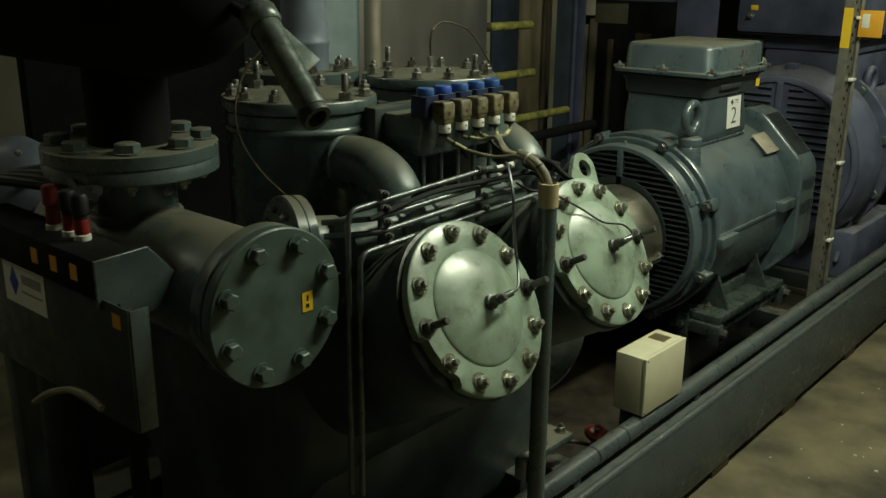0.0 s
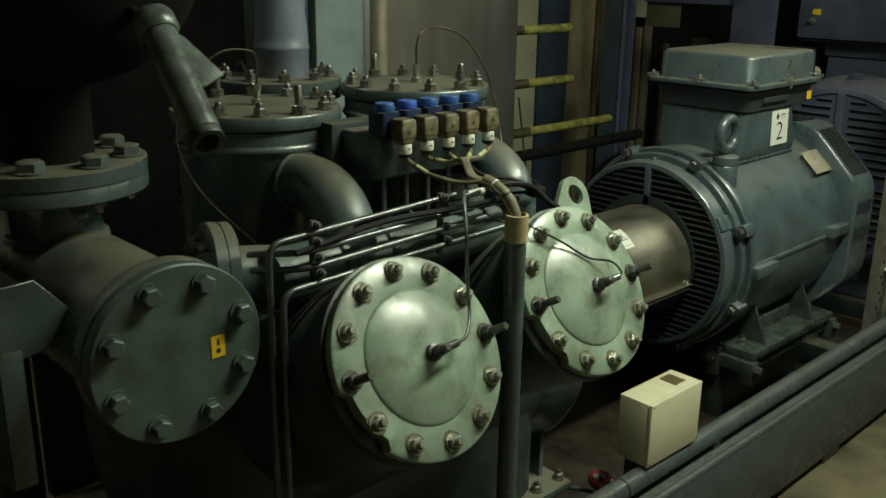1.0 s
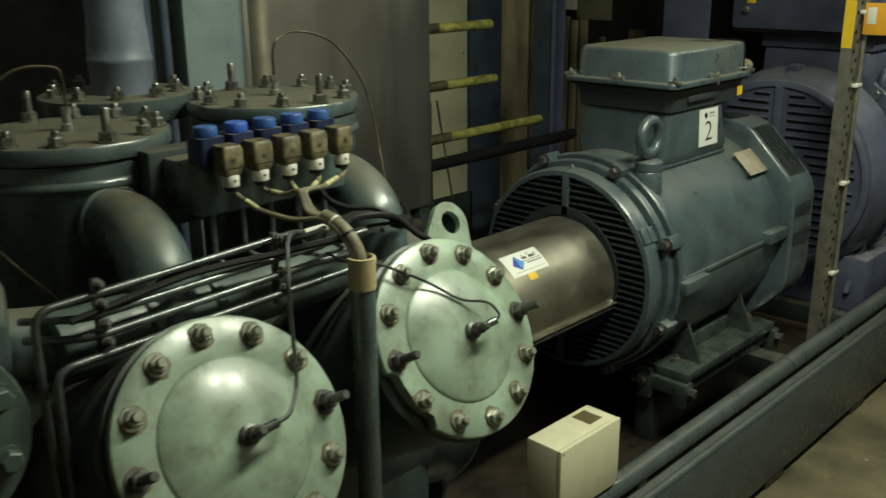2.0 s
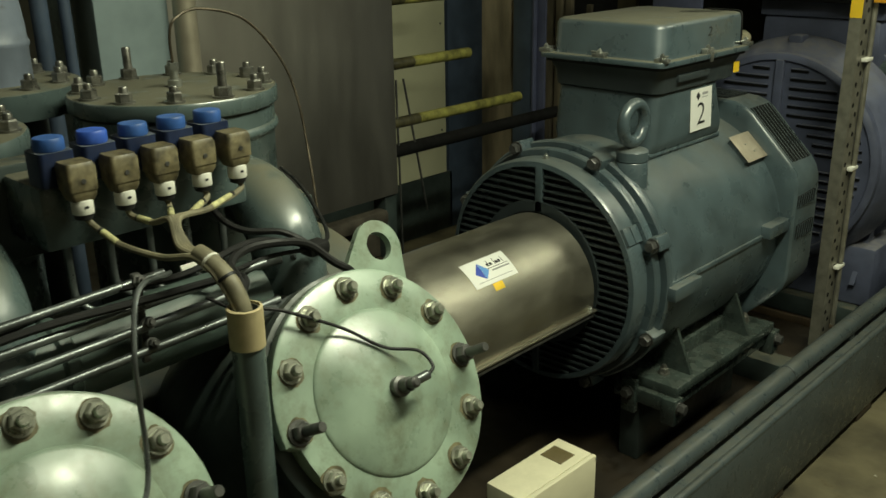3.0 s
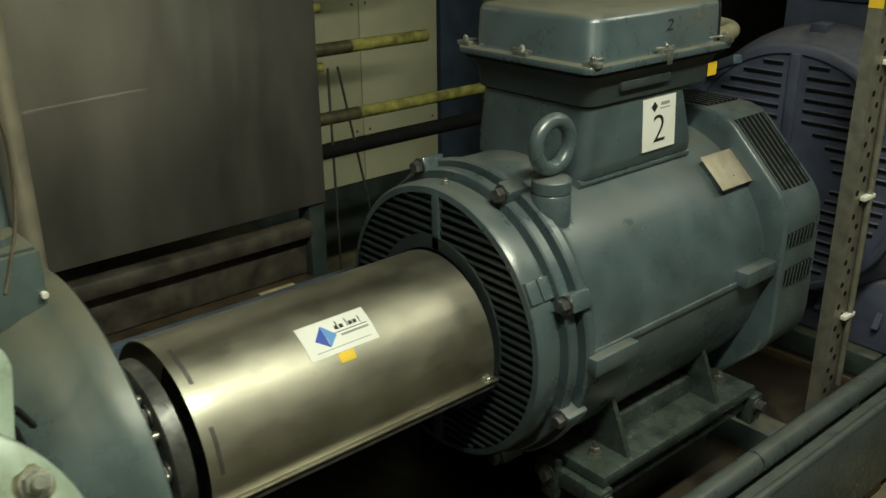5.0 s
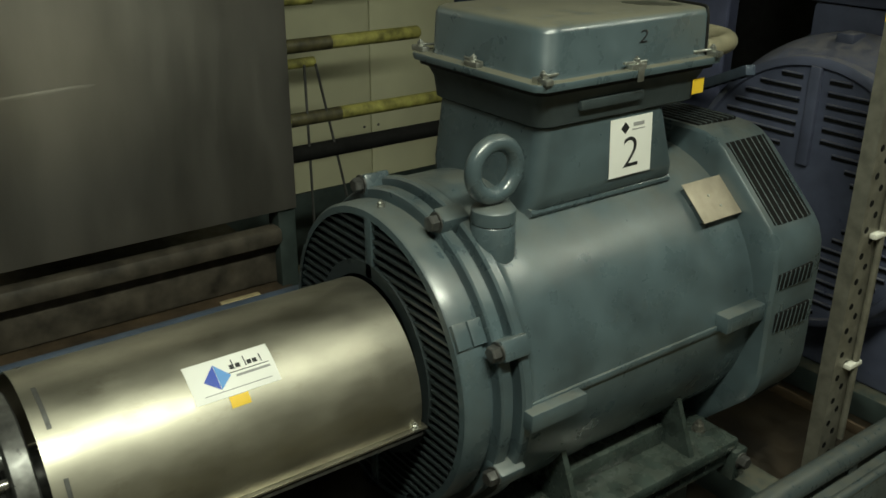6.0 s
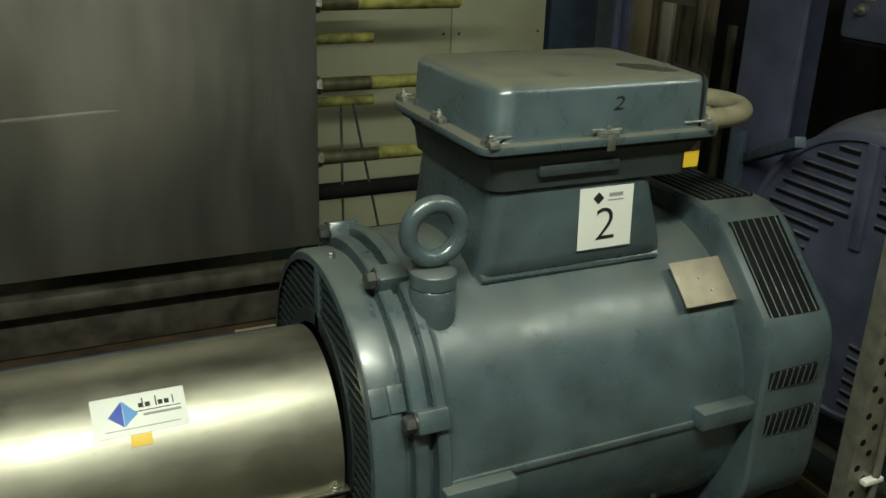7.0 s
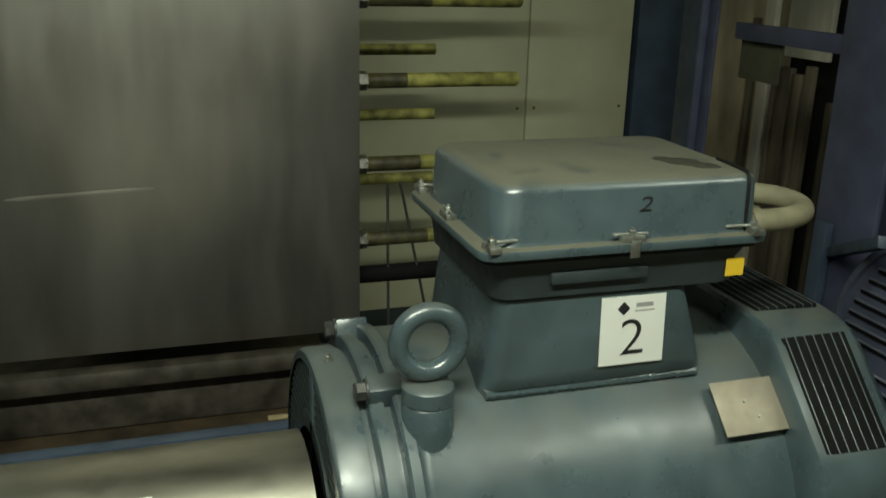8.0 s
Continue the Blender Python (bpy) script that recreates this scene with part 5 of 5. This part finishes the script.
part("flange", box((-2.47, 4.81, FLOOR), (-2.23, 4.83, 3.2), 0.003), COLUMN_BLUE, col)
part("web", box((-2.36, 4.831, FLOOR), (-2.34, 5.02, 3.2), 0.003), COLUMN_BLUE, col)
tie = thing("cross_tie", (-2.8, 4.85, 1.42), "blue steel cross tie between two columns", "beam")
part("bar", box((-3.034, 4.84, 1.478), (-2.47, 4.87, 1.534), 0.004), COLUMN_BLUE, tie)
part("gusset", box((-3.034, 4.872, 1.345), (-2.815, 4.882, 1.49), 0.003), material("olive_plate", (0.11, 0.105, 0.07), 0.6), tie)
# Dark brown, streaky board colour for most boards of the bay.
DARK_BOARD = material("dark_brown_board", (0.15, 0.125, 0.085), 0.7, vary=0.7, scale=7, stretch=(1, 1, 0.3))
PALE = material("pale_board", (0.60, 0.57, 0.48), 0.6, vary=0.4, scale=5, wear=0.8, stretch=(1, 1, 0.3))
bay = thing("stacked_boards", (-3.1, 5.5, FLOOR), "grimy pale and dark brown boards leaning in a dark bay", "boards")
for x, w, top, mt in ((-3.95, 0.13, 2.2, PALE), (-3.84, 0.025, 1.5, DARK_BOARD), (-3.74, 0.075, 2.2, PALE), (-3.66, 0.03, 1.3, DARK_BOARD), (-3.59, 0.08, 1.31, DARK_BOARD), (-3.505, 0.05, 1.29, DARK_BOARD), (-3.44, 0.045, 1.33, DARK_BOARD), (-3.30, 0.03, 1.2, DARK_BOARD), (-3.05, 0.12, 1.25, DARK_BOARD)):
    part("board", box((x - w / 2, 5.5, FLOOR), (x + w / 2, 5.53, top), 0.004, pose(0, 0, 0, 0, 0, 0)), mt, bay)
solo("white_board", box((-3.67, 5.545, 1.35), (-3.40, 5.575, 2.4), 0.004, None), PALE, "chipped whitish board hung high in the dark bay", "board")
# Added backdrop: its near-black colour stands in for the bay's shade.
solo("dark_backdrop", box((-4.0, 5.75, FLOOR), (-0.9, 5.8, 3.2), 0.004), material("backdrop_black", (0.02, 0.02, 0.022), 0.8, vary=0.3), "near-black sheet added as the unlit depth of the bay", "partition")

riser = thing("riser_pipe", (-2.05, 1.74, 1.30), "pale blue painted vertical riser pipe with a flange", "pipe")
part("pipe", lathe([(0.070, 0), (0.070, 0.075), (0.073, 0.079), (0.073, 0.088), (0.070, 0.092), (0.069, 0.12), (0.064, 0.17), (0.064, 1.9)], frame_of((-2.069, 1.7715, 1.36), (0, 0, 1)), 48), PIPE_BLUE, riser)
rf = part("flange", lathe([(0.17, 0), (0.172, 0.003), (0.172, 0.05), (0.168, 0.053)], frame_of((-2.08, 1.76, 1.315), (0, 0, 1)), 64), PAINT, riser)
for k in range(10):
    a = radians(36 * k + 10)
    piece("flange_nut", NUT_BRIGHT, frame_of((-2.08 + 0.14 * math.cos(a), 1.76 + 0.14 * math.sin(a), 1.368), (0, 0, 1), 20 * k), rf)
part("lower_pipe", rod((-2.08, 1.76, 0.6), (-2.08, 1.76, 1.314), 0.1), PAINT_DARK, riser)
column("teal_post", (-2.62, 2.20, FLOOR), (-2.50, 2.41, 3.1), TEAL, "pale teal painted flat steel post")
sp = solo("steel_riser", rod((-2.464, 2.43, -0.09), (-2.464, 2.445, 3.1), 0.031, 24), material("bare_pipe", (0.40, 0.36, 0.28), 0.45, metal=0.5, vary=0.2), "bare beige-grey steel riser pipe", "pipe")
for y, r in ((2.08, 0.014), (2.02, 0.02)):
    solo("thin_riser", rod((-2.40, y, -0.09), (-2.40, y, 3.1), r, 16), BLUE, "thin dark blue vertical pipe", "pipe", "thin risers")
# Added black sheet in place of the dark space behind the compressor.
backing = solo("black_backing_sheet", box((-2.9, 1.315, FLOOR), (-2.85, 2.15, 3.2), 0.004), VOID, "black sheet added as the unlit depth behind the compressor", "partition")

# ---- second motor further along, violet-blue ----
m2 = thing("blue_motor", (-1.72, 5.2, 0.1), "violet-blue electric motor with louvred end shield", "motor")
NX, NY, NZ = -1.80, 4.69, 0.71
f = frame_of((NX, NY, NZ), Y)
part("end_shield", lathe([(0.0, 0.012), (0.395, 0.012), (0.40, 0.0), (0.415, 0.002), (0.425, 0.012), (0.425, 0.05), (0.435, 0.06), (0.445, 0.09), (0.468, 0.15), (0.475, 0.19), (0.475, 0.235), (0.455, 0.24), (0.45, 0.26), (0.43, 0.28), (0.43, 1.0), (0, 1.0)], f, 96), PURPLE, m2)
part("casing_flange", lathe([(0.431, 0.33), (0.49, 0.335), (0.495, 0.34), (0.495, 0.385), (0.49, 0.39), (0.431, 0.395)], f, 80), PURPLE, m2)
for k in range(10):
    a = radians(36 * k + 14)
    piece("flange_bolt", HEAD_BIG, frame_of((NX + 0.462 * math.cos(a), NY + 0.334, NZ + 0.462 * math.sin(a)), -Y, 20 * k), m2)
part("top_boss", box((NX - 0.03, NY + 0.12, NZ + 0.43), (NX + 0.03, NY + 0.19, NZ + 0.485), 0.008), PURPLE, m2)
for row in range(-10, 11):
    z = row * 0.036
    if abs(row) in (0,):
        continue
    half = math.sqrt(max(0.0, 0.385 ** 2 - z * z))
    for s in (-1, 1):
        x0, x1 = 0.045, half - 0.02
        inner = math.sqrt(max(0, 0.16 ** 2 - z * z))
        x0 = max(x0, inner + 0.02)
        if x1 - x0 > 0.05:
            # Thin black strip painted as the shade inside each louvre.
            part("louvre", box((NX + min(s * x0, s * x1), NY + 0.006, NZ + z - 0.005), (NX + max(s * x0, s * x1), NY + 0.0125, NZ + z + 0.005), 0.002), VOID, m2, "dark louvre slot")
            part("louvre_lip", box((NX + min(s * x0, s * x1), NY + 0.002, NZ + z + 0.006), (NX + max(s * x0, s * x1), NY + 0.014, NZ + z + 0.010), 0.002), PURPLE, m2)
part("rib", box((NX - 0.018, NY - 0.004, NZ + 0.1), (NX + 0.018, NY + 0.02, NZ + 0.40), 0.004), PURPLE, m2)
part("pedestal", box((NX - 0.21, NY + 0.26, NZ + 0.35), (NX + 0.28, NY + 0.86, NZ + 0.545), 0.02), PURPLE, m2)
part("pedestal_rim", box((NX - 0.22, NY + 0.25, NZ + 0.5455), (NX + 0.29, NY + 0.87, NZ + 0.612), 0.008), PURPLE, m2)
part("terminal_box", box((NX - 0.34, NY + 0.165, 1.335), (NX + 0.33, NY + 0.98, 1.80), 0.02), PURPLE, m2)
part("box_rim", box((NX - 0.33, NY + 0.175, 1.322), (NX + 0.32, NY + 0.97, 1.3348), 0.004), VOID, m2)
loop = [Vector((NX + 0.31, NY + 0.42 + 0.06 * math.cos(k / 32 * math.tau), NZ + 0.40 + 0.06 * math.sin(k / 32 * math.tau))) for k in range(33)]
part("lifting_eye", add_tube(bmesh.new(), loop, 0.018, 12, False), PURPLE, m2)
part("foot", box((NX - 0.40, NY + 0.15, 0.10), (NX + 0.42, NY + 0.9, 0.36), 0.02), PURPLE, m2)
part("box_lock", lathe([(0.016, 0), (0.016, 0.012), (0.009, 0.014), (0.009, 0.03)], frame_of((NX - 0.26, NY + 0.1645, 1.425), -Y), 16), STEEL, m2, "bright box lock")
for dx in (0.13, 0.34):
    part("foot_rib", prism([(0, 0), (0.16, 0), (0.03, 0.22), (0, 0.22)], 0.02, Matrix(((0, 0, 1, NX + dx), (-1, 0, 0, NY + 0.28), (0, 1, 0, 0.20), (0, 0, 0, 1)))), PURPLE, m2)
part("stand", box((NX - 0.36, NY + 0.1, 0.012), (NX + 0.38, NY + 0.92, 0.10), 0.01), PAINT_DARK, m2)
part("yellow_sticker", box((NX - 0.265, NY + 0.1615, 1.452), (NX - 0.225, NY + 0.1648, 1.478), 0.001), YELLOW, m2)

# ---- perforated strut post with cable clips ----
strut = thing("strut_post", (-1.385, 4.30, 0.24), "galvanised perforated strut post with yellow tape", "post")
SX, SY = -1.380, 4.285
lean = Matrix.Translation((SX, SY, 0.1))
part("web", box((-0.020, 0.0, 0.0), (0.020, 0.003, 2.6), m=lean), GALV, strut)
part("flange", box((0.017, 0.0031, 0.0), (0.020, 0.082, 2.6), m=lean), GALV, strut)
part("flange", box((-0.020, 0.0031, 0.0), (-0.017, 0.082, 2.6), m=lean), GALV, strut)
for k in range(52):
    z = 0.06 + 0.035 * k
    # Black disc on the flange, coloured as the dark of a hole.
    part("hole", lathe([(0.0092, 0), (0.0092, 0.0006)], lean @ frame_of((0.0199, 0.024 if k % 2 else 0.052, z), (1, 0, 0)), 10), VOID, strut)
for z in (0.33, 0.70, 1.08, 1.35):
    part("cable_clip", box((0.0205, 0.04, z), (0.040, 0.10, z + 0.014), 0.003, lean), WHITE, strut)
part("side_cable", rod(lean @ Vector((0.03, 0.082, 0.1)), lean @ Vector((0.03, 0.082, 2.5)), 0.009, 12), GALV, strut)
part("tape", box((-0.020, -0.0012, 1.228), (0.020, 0.0, 1.40), m=lean), YELLOW, strut, "yellow tape strip")
part("tag", box((0.034, 0.046, 1.276), (0.135, 0.050, 1.39), 0.001, lean), ORANGE, strut, "orange tag")
part("tag", box((0.046, 0.0445, 1.315), (0.078, 0.0458, 1.375), 0.0005, lean), WHITE, strut)
arm = thing("cable_support", (-1.75, 4.3, 0.2), "short perforated support arm behind the motor", "support")
am = frame_of((-2.40, 4.82, 0.90), Vector((-1.94, 4.57, 1.09)) - Vector((-2.40, 4.82, 0.90)))
part("bar", box((-0.015, -0.015, 0), (0.015, 0.015, 0.56), 0.001, am), BLUE, arm)
for k in range(7):
    part("hole", box((-0.0055, -0.0156, 0.10 + 0.065 * k), (0.0055, 0.0156, 0.13 + 0.065 * k), 0.0, am), VOID, arm)
part("post", box((-2.42, 4.77, 0.012), (-2.37, 4.80, 1.0), 0.003), BLUE, arm)

# ---- control box and sheet bracket at the near end ----
ctl = thing("control_tray", (-1.45, 0.75, 0.6), "dark grey sheet-metal tray with fuses and labels", "control box")
part("front_sheet", box((-2.0, 0.765, 0.84), (-1.386, 0.769, 1.078), 0.001), PAINT_DARK, ctl)
part("edge", box((-1.3875, 0.7695, 0.84), (-1.383, 0.806, 1.075), 0.001), PAINT, ctl)
part("shelf", box((-2.0, 0.757, 1.075), (-1.474, 0.85, 1.150), 0.003), VOID, ctl)
part("bracket", prism([(0.757, 1.06), (0.80, 1.062), (0.80, 1.02), (0.875, 1.03), (0.925, 1.085), (0.865, 1.155), (0.757, 1.150)], 0.006, Matrix(((0, 0, 1, -1.473), (1, 0, 0, 0), (0, 1, 0, 0), (0, 0, 0, 1))), 0.001), PAINT, ctl)
part("leg", box((-1.95, 0.775, FLOOR), (-1.90, 0.82, 1.075), 0.003), PAINT_DARK, ctl)
part("leg", box((-1.45, 0.775, FLOOR), (-1.42, 0.80, 0.86), 0.003), VOID, ctl)
SIDE = Matrix(((1, 0, 0, 0), (0, 0, -1, 0.7645), (0, 1, 0, 0), (0, 0, 0, 1)))  # local x along +x, y up, z out along -y
part("label", box((-1.86, 0.985, 0), (-1.685, 1.073, 0.0008), m=SIDE), LABEL, ctl, "white maker sticker with a diamond emblem")
part("emblem", prism([(-1.835, 1.032), (-1.815, 1.003), (-1.795, 1.032), (-1.815, 1.066)], 0.0014, SIDE), BLUE_INK, ctl)
bars([(-1.74, 1.045, 0.08, 0.02), (-1.74, 1.018, 0.085, 0.005)], GREY_INK, SIDE @ Matrix.Translation((0, 0, 0.0008)), ctl)
part("orange_label", box((-1.435, 1.035, 0), (-1.408, 1.062, 0.0008), m=SIDE), ORANGE, ctl)
for k in range(3):
    part("orange_label", box((-1.555 - 0.075 * k, 1.10, 0.008), (-1.53 - 0.075 * k, 1.13, 0.0092), m=SIDE), ORANGE, ctl)
for k, (x, mt) in enumerate(((-1.72, RED), (-1.655, RED), (-1.61, BLACK))):
    fz = part("fuse", lathe([(0.013, 0), (0.013, 0.05), (0.017, 0.052), (0.017, 0.085), (0.013, 0.09)], frame_of((x, 0.815, 1.15), (0, 0, 1)), 16), BLACK if k else mt, ctl)
    part("fuse_band", lathe([(0.0135, 0.012), (0.0138, 0.014), (0.0138, 0.04), (0.0135, 0.042)], frame_of((x, 0.815, 1.15), (0, 0, 1)), 16), RED, fz, "red band")
    part("fuse_base", lathe([(0.016, 0.0), (0.016, 0.01), (0.0135, 0.012)], frame_of((x, 0.815, 1.1505), (0, 0, 1)), 16), WHITE, fz)
hoses = thing("hose_bundle", (-2.0, 0.95, 1.1), "black hoses crossing behind the control tray", "hoses")
for k in range(4):
    part("hose", cable([(-1.62, 0.83 + 0.01 * k, 1.20 + 0.012 * k), (-1.75, 0.86, 1.25 - 0.01 * k), (-1.95, 0.85 - 0.02 * k, 1.22), (-2.2, 0.80, 1.12 + 0.02 * k), (-2.5, 0.8, 1.0)], 0.011), BLACK, hoses)
pump = thing("pump_head", (-2.35, 1.0, FLOOR), "pale grey cast pump head behind the drum", "pump")
part("casting", lathe([(0.04, 0), (0.09, 0.01), (0.105, 0.04), (0.105, 0.07), (0.08, 0.09), (0.04, 0.10)], frame_of((-2.27, 1.02, 1.12), (0.5, -0.8, 0.5)), 40), PIPE_BLUE, pump)
part("column", rod((-2.3, 1.05, FLOOR), (-2.3, 1.05, 1.1), 0.06), PAINT_DARK, pump)
for k in range(6):
    aa = radians(60 * k)
    piece("bolt", SMALL, frame_of(Vector((-2.27, 1.02, 1.12)) + Vector((0.5, -0.8, 0.5)).normalized() * 0.075 + Vector((0.08 * math.cos(aa), 0.02 * math.cos(aa), 0.07 * math.sin(aa))), (0.5, -0.8, 0.5)), pump)
strap = solo("white_strap", cable([(-1.709, 0.728, 0.810), (-1.646, 0.728, 0.849), (-1.560, 0.728, 0.885), (-1.491, 0.728, 0.896), (-1.438, 0.728, 0.887)], 0.007), FOAM, "pale looped cable strap under the tray", "cable")
